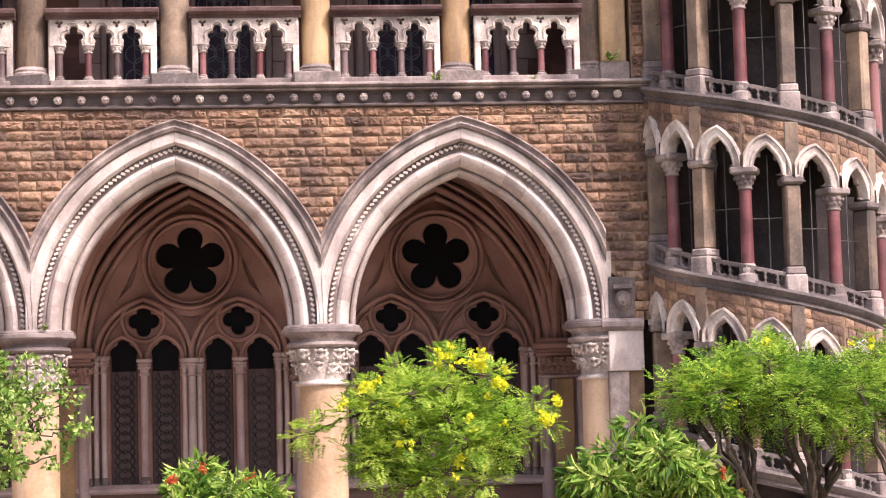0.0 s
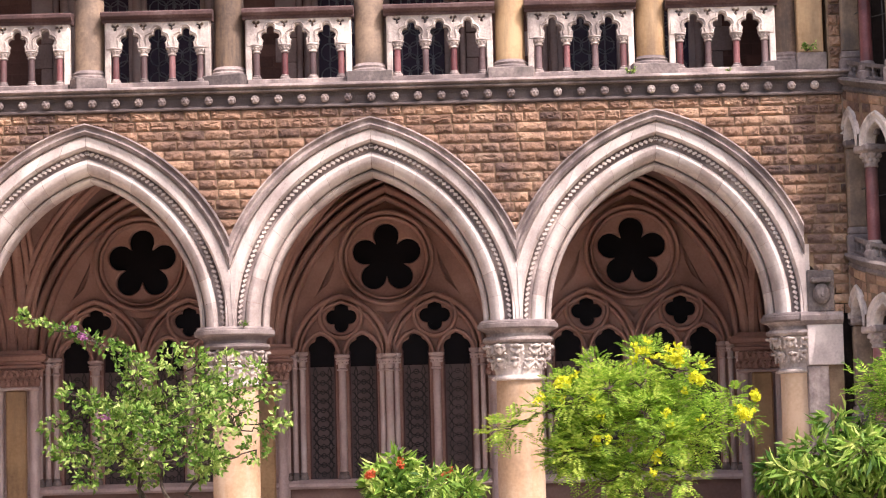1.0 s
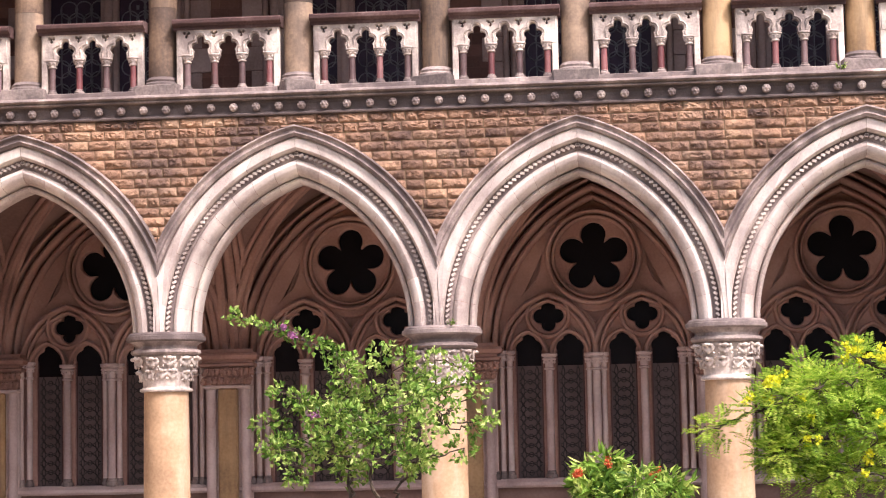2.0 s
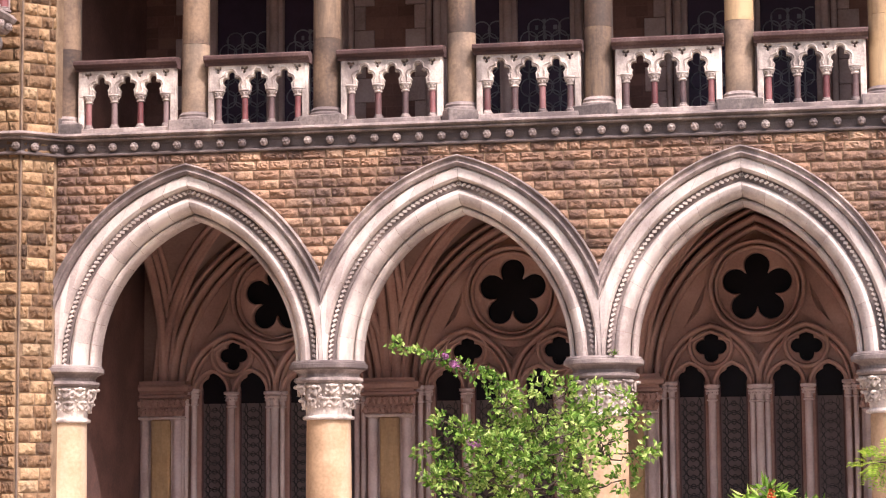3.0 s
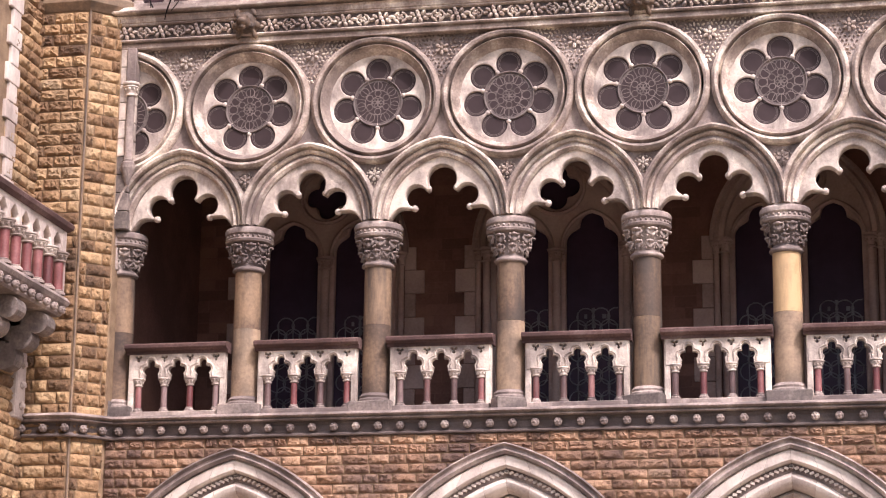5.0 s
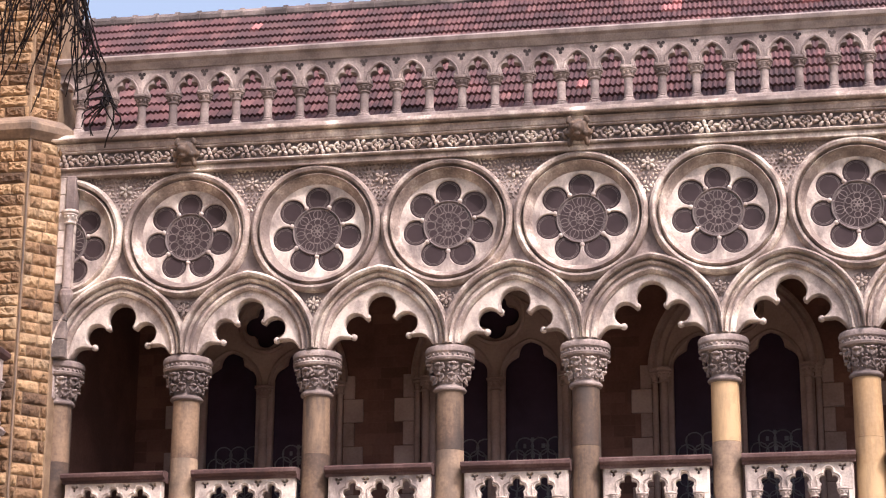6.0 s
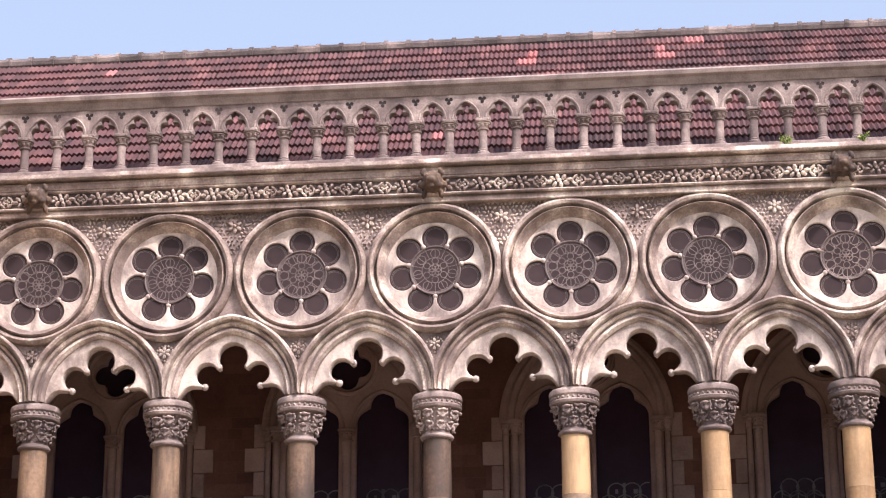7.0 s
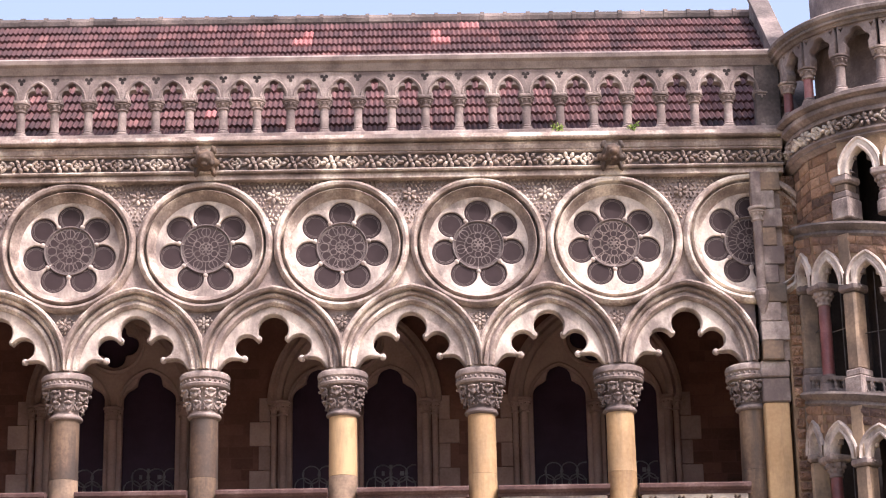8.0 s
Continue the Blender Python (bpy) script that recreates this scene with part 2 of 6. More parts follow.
def mesh_of(name, bm, smooth=False):
    me = bpy.data.meshes.new(name)
    bmesh.ops.recalc_face_normals(bm, faces=bm.faces[:])
    bm.to_mesh(me)
    bm.free()
    if smooth:
        me.polygons.foreach_set("use_smooth", [True] * len(me.polygons))
        me.set_sharp_from_angle(angle=radians(38))
    return me


def part(name, bm, material, parent=None, label="", at=None, smooth=False):
    return obj(name, mesh_of(name, bm, smooth), material, parent, label, at)


def box(bm, x0, x1, y0, y1, z0, z1, bevel=0.0):
    b = bmesh.new()
    bmesh.ops.create_cube(b, size=1)
    for v in b.verts:
        v.co = Vector((x0 + (v.co.x + 0.5) * (x1 - x0), y0 + (v.co.y + 0.5) * (y1 - y0), z0 + (v.co.z + 0.5) * (z1 - z0)))
    if bevel:
        bmesh.ops.bevel(b, geom=b.edges[:], offset=bevel, segments=1, affect="EDGES")
    join(bm, b)
    return bm


def join(bm, other, m=None):
    """Adds other's mesh to bm."""
    if m is not None:
        bmesh.ops.transform(other, matrix=m, verts=other.verts)
    vs = {v: bm.verts.new(v.co) for v in other.verts}
    for f in other.faces:
        try:
            bm.faces.new([vs[v] for v in f.verts])
        except ValueError:
            pass
    other.free()
    return bm


def a_box(*a, bevel=0.0):
    return box(bmesh.new(), *a, bevel=bevel)


def lathe(bm, profile, n=24, cx=0.0, cy=0.0, a0=0.0, a1=360.0, caps=True):
    """Turns (radius, height) rows about an upright axis."""
    full = abs(a1 - a0) >= 359.9
    cols = n if full else n + 1
    rings = []
    for r, z in profile:
        ring = []
        for i in range(cols):
            a = radians(a0 + (a1 - a0) * i / n)
            ring.append(bm.verts.new((cx + r * math.sin(a), cy - r * math.cos(a), z)))
        rings.append(ring)
    for lo, hi in zip(rings, rings[1:]):
        for i in range(n):
            j = (i + 1) % cols
            bm.faces.new((lo[i], lo[j], hi[j], hi[i]))
    if caps and full:
        bm.faces.new(rings[0])
        bm.faces.new(rings[-1])
    return bm


def sweep(bm, path, profile, closed_profile=True):
    """Runs a profile of (out, height) rows along a plan line; out is to the right of the way, mitred at the bends."""
    pts = [Vector(p) for p in path]
    rows = []
    for i, p in enumerate(pts):
        ds = []
        if i > 0:
            ds.append((p - pts[i - 1]).normalized())
        if i < len(pts) - 1:
            ds.append((pts[i + 1] - p).normalized())
        ns = [Vector((d.y, -d.x)) for d in ds]
        nrm = sum(ns, Vector((0, 0))).normalized()
        k = 1.0 / max(0.3, nrm.dot(ns[0]))
        rows.append([bm.verts.new((p.x + nrm.x * o * k, p.y + nrm.y * o * k, z)) for o, z in profile])
    m = len(profile)
    for a, b in zip(rows, rows[1:]):
        for j in range(m if closed_profile else m - 1):
            k = (j + 1) % m
            bm.faces.new((a[j], b[j], b[k], a[k]))
    if closed_profile:
        bm.faces.new(rows[0])
        bm.faces.new(rows[-1])
    return bm


def tube(bm, pts, r, n=6, taper=None):
    pts = [Vector(p) for p in pts]
    rings = []
    for i, p in enumerate(pts):
        d = (pts[min(i + 1, len(pts) - 1)] - pts[max(i - 1, 0)]).normalized()
        u = d.cross(Vector((0.31, 0.17, 0.93))).normalized()
        w = d.cross(u)
        rr = r if taper is None else r + (taper - r) * i / (len(pts) - 1)
        rings.append([bm.verts.new(p + (u * math.cos(2 * math.pi * k / n) + w * math.sin(2 * math.pi * k / n)) * rr) for k in range(n)])
    for a, b in zip(rings, rings[1:]):
        for k in range(n):
            bm.faces.new((a[k], a[(k + 1) % n], b[(k + 1) % n], b[k]))
    bm.faces.new(rings[0])
    bm.faces.new(rings[-1])
    return bm


def ball(bm, x, y, z, r, sy=1.0, sz=1.0, sub=1):
    b = bmesh.new()
    bmesh.ops.create_icosphere(b, subdivisions=sub, radius=r)
    return join(bm, b, Matrix.Translation((x, y, z)) @ Matrix.Diagonal((1, sy, sz, 1)))


def lobe(bm, x, y, z, rx, rz, deg, ry=0.03):
    """A petal or leaf: a flattened ball, long in one direction, turned in the wall's plane."""
    b = bmesh.new()
    bmesh.ops.create_icosphere(b, subdivisions=1, radius=1)
    return join(bm, b, Matrix.Translation((x, y, z)) @ Matrix.Rotation(radians(-deg), 4, "Y") @ Matrix.Diagonal((rx, ry, rz, 1)))


def plate(name, loops, y0, y1, bevel=0.0):
    """A slab between y0 and y1 with an outline and holes, each a loop of (x, z)."""
    cu = bpy.data.curves.new(name, "CURVE")
    cu.dimensions, cu.fill_mode = "2D", "BOTH"
    cu.extrude = max(0.001, (y1 - y0) / 2 - bevel)
    cu.bevel_depth, cu.bevel_resolution = bevel, 0
    for loop in loops:
        sp = cu.splines.new("POLY")
        sp.points.add(len(loop) - 1)
        for p, (x, z) in zip(sp.points, loop):
            p.co = (x, z, 0, 1)
        sp.use_cyclic_u = True
    tmp = bpy.data.objects.new(name, cu)
    scene.collection.objects.link(tmp)
    dg = bpy.context.evaluated_depsgraph_get()
    me = bpy.data.meshes.new_from_object(tmp.evaluated_get(dg))
    bpy.data.objects.remove(tmp)
    bpy.data.curves.remove(cu)
    me.transform(Matrix.Translation((0, (y0 + y1) / 2, 0)) @ Matrix.Rotation(radians(90), 4, "X"))
    me.materials.clear()
    return me


def notched(x0, x1, z0, z1, openings):
    """A panel's outline with arched openings cut up into it from below."""
    line = [(x0, z1), (x0, z0)]
    for o in openings:
        line += [(px, max(pz, z0)) for px, pz in reversed(o)]
    return line + [(x1, z0), (x1, z1)]


def circle(cx, cz, r, n=40):
    return [(cx + r * math.cos(2 * math.pi * i / n), cz + r * math.sin(2 * math.pi * i / n)) for i in range(n)]


def foil(cx, cz, discs, n=120, a0=0.0, a1=360.0, ox=0.0, oz=0.0):
    """The outline of a union of discs (x, z, r) as seen from (ox, oz) within it."""
    out = []
    for i in range(n + (0 if a1 - a0 >= 359.9 else 1)):
        a = radians(a0 + (a1 - a0) * i / n)
        dx, dz = math.cos(a), math.sin(a)
        best = 0.02
        for x, z, r in discs:
            x, z = x - ox, z - oz
            b = x * dx + z * dz
            q = r * r - (x * x + z * z - b * b)
            if q >= 0:
                best = max(best, b + math.sqrt(q))
        out.append((cx + ox + dx * best, cz + oz + dz * best))
    return out


def petals(k, dist, r, core, up=90.0):
    return [(0, 0, core)] + [(dist * math.cos(radians(up + 360 * i / k)), dist * math.sin(radians(up + 360 * i / k)), r) for i in range(k)]


def arc_side(e, rho, clip, n, zs=0.0):
    """Half of a pointed arch, from its foot (or the line x = clip) to its apex; centre at x = -e."""
    t0 = math.acos(min(1.0, (clip + e) / rho)) if rho - e > clip else 0.0
    t1 = math.acos(e / rho)
    return [(-e + rho * math.cos(t0 + (t1 - t0) * i / n), zs + rho * math.sin(t0 + (t1 - t0) * i / n)) for i in range(n + 1)]


def pointed(cx, zs, e, rho, clip=99.0, n=16):
    """A whole pointed arch from its left foot over the apex to its right foot."""
    right = arc_side(e, rho, clip, n, zs)
    return [(cx - x, z) for x, z in right] + [(cx + x, z) for x, z in reversed(right[:-1])]


def arch_band(bm, cx, zs, e, profile, clip=99.0, n=20, lo=0.0, hi=1.0, sides=(1, -1)):
    """Runs a profile of (radius, y) rows along a pointed arch. lo, hi: the stretch of each side."""
    for side in sides:
        rows = []
        for rho, y in profile:
            t0 = math.acos(min(1.0, (clip + e) / rho)) if rho - e > clip else 0.0
            t1 = math.acos(e / rho)
            rows.append([bm.verts.new((cx + side * (-e + rho * math.cos(t)), y, zs + rho * math.sin(t)))
                         for t in [t0 + (t1 - t0) * (lo + (hi - lo) * i / n) for i in range(n + 1)]])
        for a, b in zip(rows, rows[1:]):
            for i in range(n):
                f = (a[i], a[i + 1], b[i + 1], b[i])
                bm.faces.new(f if side > 0 else f[::-1])
    return bm


def fuse(name, bm, voxel):
    """One carved piece out of overlapping lumps."""
    tmp = bpy.data.objects.new(name, mesh_of(name, bm))
    scene.collection.objects.link(tmp)
    mod = tmp.modifiers.new("fuse", "REMESH")
    mod.mode, mod.voxel_size = "VOXEL", voxel
    me = bpy.data.meshes.new_from_object(tmp.evaluated_get(bpy.context.evaluated_depsgraph_get()))
    bpy.data.objects.remove(tmp)
    me.polygons.foreach_set("use_smooth", [True] * len(me.polygons))
    return me


def empty(name, label, category, at=None, group="", kind=""):
    ob = tagged(new(name), label, category, group, kind)
    if at is not None:
        ob.matrix_basis = at
    return ob

# ---- ground ----
S = 4.2
ARCHES = [-10.5, -6.3, -2.1, 2.1]

gbm = bmesh.new()
bmesh.ops.create_grid(gbm, x_segments=60, y_segments=60, size=1500)
for v in gbm.verts:
    v.co.z = -0.02
tagged(part("ground", gbm, SOIL), "unseen garden lawn and soil, lightened to bounce sun", "ground", kind="structure")
# Unseen paving, added pale to throw sunlight into the arcade.
tagged(part("pavement", a_box(-14, 9, -4.6, 5.2, -0.01, 0.22, bevel=0.02), PAVE), "unseen stone plinth and arcade floor, pale to bounce sun", "pavement", kind="structure")

# ---- ground-floor arcade wall ----
ZS, E1, R1 = 3.45, 0.754, 2.354          # springing, centre offset and inner radius of the great arches
wall = empty("wall_arcade", "rock-faced sandstone arcade wall with four white pointed arches", "wall", kind="structure")


def arcade_outline(zt, x0, x1, w):
    line = [(x0, zt), (x0, ZS)]
    for cx in ARCHES:
        line += pointed(cx, ZS, E1, R1 + w, 2.1, 20)
    return line + [(x1, ZS), (x1, zt)]


obj("wall_core", plate("wall_core", [arcade_outline(6.66, -12.7, 5.0, 0.60)], 0.0, 0.85), MORTAR, wall)

for x in (-12.6, -8.4, -4.2, 0.0, 4.2):
    part("spandrel_foot", a_box(x - 0.075, x + 0.075, -0.018, 0.8, ZS - 0.01, ZS + 1.0), WHITE, wall)
rb = random.Random(4)


def rock_mesh(seed, mat, deep=0.042, nx=8, nz=5):
    """One rock-faced block, a metre wide and high: its face is broken and bulging, its edges drawn back."""
    r = random.Random(seed)
    bm = bmesh.new()
    g = [[None] * (nx + 1) for _ in range(nz + 1)]
    for j in range(nz + 1):
        for i in range(nx + 1):
            edge = i in (0, nx) or j in (0, nz)
            y = -0.010 if edge else -deep * (0.45 + 0.8 * r.random())
            x = i / nx + (0 if i in (0, nx) else r.uniform(-0.06, 0.06))
            z = j / nz + (0 if j in (0, nz) else r.uniform(-0.07, 0.07))
            g[j][i] = bm.verts.new((x - 0.5, y, z - 0.5))
    for j in range(nz):
        for i in range(nx):
            q = (g[j][i], g[j][i + 1], g[j + 1][i + 1], g[j + 1][i])
            if r.random() < 0.5:
                bm.faces.new((q[0], q[1], q[2]))
                bm.faces.new((q[0], q[2], q[3]))
            else:
                bm.faces.new((q[0], q[1], q[3]))
                bm.faces.new((q[1], q[2], q[3]))
    rim = [g[0][i] for i in range(nx + 1)] + [g[j][nx] for j in range(1, nz + 1)] + [g[nz][i] for i in range(nx - 1, -1, -1)] + [g[j][0] for j in range(nz - 1, 0, -1)]
    back = [bm.verts.new((v.co.x, 0.03, v.co.z)) for v in rim]
    for k in range(len(rim)):
        m = (k + 1) % len(rim)
        bm.faces.new((rim[k], back[k], back[m], rim[m]))
    me = bpy.data.meshes.new("block")
    bm.to_mesh(me)
    bm.free()
    me.polygons.foreach_set("use_smooth", [True] * len(me.polygons))
    me.set_sharp_from_angle(angle=radians(50))
    me.materials.append(mat)
    return me


ROCKS = [rock_mesh(i, BLOCK, 0.044) for i in range(18)]
WROCKS = [rock_mesh(40 + i, WING, 0.05) for i in range(18)]


def block_rows(x0, x1, z0, z1, course, mean, r):
    """Courses of blocks as (x0, x1, z0, z1), broken-jointed."""
    n = max(1, round((z1 - z0) / course))
    h = (z1 - z0) / n
    for k in range(n):
        x = x0 - r.uniform(0, mean)
        while x < x1:
            w = mean * r.uniform(0.6, 1.45)
            a, b = max(x, x0), min(x + w, x1)
            if b - a > 0.05:
                yield a, b, z0 + k * h, z0 + (k + 1) * h
            x += w


def lay(parent, meshes, a, b, z0, z1, m=None, joint=0.018):
    ob = obj("block", rb.choice(meshes), None, parent)
    mm = Matrix.Translation(((a + b) / 2, 0, (z0 + z1) / 2)) @ Matrix.Diagonal((b - a - joint, 1, z1 - z0 - joint, 1))
    ob.matrix_basis = mm if m is None else m @ mm
    return ob


def lay_joined(name, meshes, cells, mat, parent, m=None, joint=0.018):
    verts, faces = [], []
    for a, b, z0, z1 in cells:
        me = rb.choice(meshes)
        k = len(verts)
        for v in me.vertices:
            verts.append(((a + b) / 2 + v.co.x * (b - a - joint), v.co.y, (z0 + z1) / 2 + v.co.z * (z1 - z0 - joint)))
        faces += [[k + i for i in p.vertices] for p in me.polygons]
    me = bpy.data.meshes.new(name)
    me.from_pydata(verts, [], faces)
    if m is not None:
        me.transform(m)
    return tagged(obj(name, me, mat, parent), kind="stuff")


def open_spans(z, a, b):
    """The parts of a course at height z between a and b that lie outside the arches."""
    cuts, rho = [], R1 + 0.70
    for cx in ARCHES:
        h = z - ZS
        if h < math.sqrt(rho * rho - E1 * E1):
            half = math.sqrt(max(0, rho * rho - h * h)) - E1
            cuts.append((cx - half, cx + half))
    spans = [(a, b)]
    for c0, c1 in cuts:
        spans = [p for s0, s1 in spans for p in ((s0, min(s1, c0)), (max(s0, c1), s1)) if p[1] - p[0] > 0.05]
    return spans


wall_cells = []
for a, b, z0, z1 in block_rows(-12.6, 4.86, 3.42, 6.66, 0.147, 0.31, rb):
    wall_cells += [(c, d, z0, z1) for c, d in open_spans((z0 + z1) / 2, a, b)]


# ---- great arches ----
def great_arch(cx):
    arch = empty("great_arch", "white limestone pointed arch with a beaded course and hood mould", "arch", group="great arches")
    segs = 9
    for side in (1, -1):
        for k in range(segs):
            for nm, prof in (("inner_voussoir", [(R1 + 0.07, 0.86), (R1, 0.72), (R1, 0.44), (R1 + 0.012, 0.38), (R1 + 0.045, 0.35), (R1 + 0.075, 0.37), (R1 + 0.085, 0.45), (R1 + 0.10, 0.46)]),
                             ("roll_voussoir", [(R1 + 0.098, 0.47), (R1 + 0.10, 0.32), (R1 + 0.115, 0.22), (R1 + 0.145, 0.14), (R1 + 0.19, 0.09), (R1 + 0.24, 0.075), (R1 + 0.285, 0.095), (R1 + 0.31, 0.14), (R1 + 0.318, 0.19)]),
                             ("voussoir", [(R1 + 0.43, 0.13), (R1 + 0.44, 0.005), (R1 + 0.47, -0.03), (R1 + 0.60, -0.035), (R1 + 0.625, 0.0)])):
                bm = arch_band(bmesh.new(), cx, ZS, E1, prof, 2.1, 3, k / segs + 0.0006, (k + 1) / segs - 0.0006, (side,))
                obj(nm, mesh_of(nm, bm, True), WHITE, arch)
    bm = arch_band(bmesh.new(), cx, ZS, E1, [(R1 + 0.31, 0.125), (R1 + 0.45, 0.125)], 2.1, 24)
    part("bead_groove", bm, TRIM, arch)
    bm = bmesh.new()
    for side in (1, -1):
        rho = R1 + 0.38
        t1 = math.acos(E1 / rho)
        n = int(rho * t1 / 0.076)
        for i in range(n + 1):
            t = t1 * i / n
            c = bmesh.new()
            bmesh.ops.create_cube(c, size=0.050)
            join(bm, c, Matrix.Translation((cx + side * (-E1 + rho * math.cos(t)), 0.10, ZS + rho * math.sin(t))) @ Matrix.Rotation(-side * t + radians(side * 45), 4, "Y") @ Matrix.Diagonal((1.25, 1.6, 0.7, 1)))
    tagged(part("bead_course", bm, WHITE, arch, "row of small carved beads"), kind="stuff")
    bm = arch_band(bmesh.new(), cx, ZS, E1, [(R1 + 0.62, 0.02), (R1 + 0.63, -0.08), (R1 + 0.67, -0.115), (R1 + 0.70, -0.075), (R1 + 0.73, -0.075), (R1 + 0.765, -0.13), (R1 + 0.785, -0.12), (R1 + 0.79, 0.0)], 2.1, 24)
    part("hood_mould", bm, TRIM, arch, "weathered grey-pink hood mould", smooth=True)
    return arch


for cx in ARCHES:
    great_arch(cx)


# ---- columns ----
def carved(bm, cx, cy, z0, z1, r0, r1, n, seed):
    """Two tiers of curled leaves with rosettes between, close-set round a flared bell."""
    r = random.Random(seed)
    hgt = z1 - z0
    for j, (f, m) in enumerate(((0.26, n), (0.74, n - 1))):
        z, rad = z0 + hgt * f, r0 + (r1 - r0) * f ** 1.5
        gap = 2 * math.pi * rad / m
        for i in range(m):
            a = 2 * math.pi * (i + 0.5 * j) / m + r.uniform(-0.06, 0.06)
            up = r.uniform(-0.04, 0.04) * hgt

            def bit(d, da, dz, rx, ry, rz, lean=0.0):
                b = bmesh.new()
                bmesh.ops.create_icosphere(b, subdivisions=1, radius=1)
                q = a + da
                join(bm, b, Matrix.Translation((cx + (rad + d) * math.sin(q), cy - (rad + d) * math.cos(q), z + dz + up)) @ Matrix.Rotation(q, 4, "Z") @ Matrix.Rotation(lean, 4, "Y") @ Matrix.Diagonal((rx, ry, rz, 1)))
            bit(0.0, 0, -hgt * 0.08, gap * 0.22, hgt * 0.08, hgt * 0.17)
            bit(hgt * 0.12, 0, hgt * 0.12, gap * 0.25, hgt * 0.12, hgt * 0.085)
            for q in (-1, 1):
                bit(hgt * 0.02, q * gap * 0.30 / rad, -hgt * 0.02, gap * 0.13, hgt * 0.06, hgt * 0.14, q * 0.5)
                bit(hgt * 0.07, q * gap * 0.27 / rad, hgt * 0.12, gap * 0.13, hgt * 0.07, hgt * 0.06, -q * 0.6)
                bit(hgt * 0.03, q * gap * 0.36 / rad, -hgt * 0.19, gap * 0.10, hgt * 0.05, hgt * 0.06)
            if r.random() < 0.5:
                bit(hgt * 0.05, 0.5 * gap / rad, hgt * 0.2, gap * 0.12, hgt * 0.07, hgt * 0.06)
    return bm


def lower_column(seed):
    col = empty("arcade_column", "round buff sandstone column with a carved white capital", "column", group="arcade columns")
    part("base", lathe(bmesh.new(), [(0.5, 0.2), (0.5, 0.5), (0.44, 0.55), (0.46, 0.62), (0.39, 0.70), (0.36, 0.72)], 28), TRIM, col, smooth=True)
    part("shaft", lathe(bmesh.new(), [(0.35, 0.72), (0.345, 1.7), (0.335, 2.6)], 32), COLUMN, col, smooth=True)
    bm = lathe(bmesh.new(), [(0.335, 2.575), (0.39, 2.58), (0.40, 2.605), (0.39, 2.63), (0.345, 2.64), (0.35, 2.72), (0.36, 2.85), (0.40, 3.05), (0.45, 3.12)], 28)
    carved(bm, 0, 0, 2.73, 3.13, 0.37, 0.50, 12, seed)
    obj("capital", fuse("capital", bm, 0.013), LIME, col, "carved foliage capital")
    part("abacus", lathe(bmesh.new(), [(0.45, 3.12), (0.505, 3.135), (0.53, 3.165), (0.52, 3.205), (0.47, 3.22), (0.465, 3.26), (0.50, 3.30), (0.55, 3.325)], 28), TRIM, col, smooth=True)
    part("slab", lathe(bmesh.new(), [(0.54, 3.322), (0.585, 3.335), (0.60, 3.35), (0.60, 3.405), (0.575, 3.415), (0.575, 3.43), (0.55, ZS + 0.01)], 28), KNOBSTONE, col, "dark grey top slab", smooth=True)
    return col


lc = [lower_column(s) for s in (1, 2)]
for i, x in enumerate((-12.6, -8.4, -4.2, 0.0, 4.2)):
    if i < 2:
        lc[i].matrix_basis = pose(x, 0.48, 0)
    else:
        copy_thing(lc[i % 2], pose(x, 0.48, 0, 0, 0, 37 * i))

# white impost block and carved head beside the last arch
resp = empty("end_pier", "pale limestone impost pier at the end of the arcade", "pier")
part("impost", a_box(4.2, 4.72, -0.06, 0.6, 2.68, 3.27, bevel=0.01), WHITE, resp)
bm = sweep(bmesh.new(), [(4.1, -0.03), (4.72, -0.03)], [(0, 3.27), (0.03, 3.27), (0.10, 3.33), (0.11, 3.40), (0.07, ZS), (0, ZS)])
part("impost_moulding", bm, TRIM, resp)
part("pier_face", a_box(4.2, 4.5, -0.01, 0.6, 0.2, 2.68, bevel=0.015), TRIM, resp)
part("jamb_strip", a_box(4.5, 4.72, 0.03, 0.6, 0.2, 2.68), MORTAR, resp)
bm = a_box(4.22, 4.62, -0.05, 0.1, ZS + 0.0, ZS + 0.62, bevel=0.02)
ball(bm, 4.42, -0.10, ZS + 0.26, 0.13, 0.9, 1.25, 2)
ball(bm, 4.42, -0.20, ZS + 0.24, 0.035, 1, 1.3)
box(bm, 4.27, 4.57, -0.16, 0.0, ZS + 0.42, ZS + 0.50, 0.02)
tagged(part("corbel_head", bm, GREY), "small grey carved corbel block on the impost", "carving")

# ---- string course with knobs ----
PATH = [(-14.3, -0.50), (-13.0, -0.50), (-12.56, -0.06), (-12.5, 0.0), (4.95, 0.0)]
course = empty("string_course", "weathered grey string course with a row of carved knobs", "cornice", kind="structure")
# The cove is a darker stone than the ledge above it.
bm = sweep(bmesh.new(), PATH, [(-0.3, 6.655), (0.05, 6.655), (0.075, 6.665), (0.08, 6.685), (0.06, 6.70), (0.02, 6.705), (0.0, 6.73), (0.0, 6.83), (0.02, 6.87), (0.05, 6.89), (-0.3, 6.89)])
part("cove", bm, KNOBSTONE, course, "darker hollow behind the knobs")
bm = sweep(bmesh.new(), PATH, [(-0.3, 6.892), (0.13, 6.892), (0.15, 6.90), (0.15, 6.92), (0.12, 6.925), (0.12, 6.935), (0.19, 6.945), (0.21, 6.965), (0.19, 6.99), (0.10, 7.02), (-0.3, 7.03)])
part("moulding", bm, TRIM, course, smooth=True)
kb = bmesh.new()
ball(kb, 0, 0, 0, 0.066, 0.9, 1.0, 2)
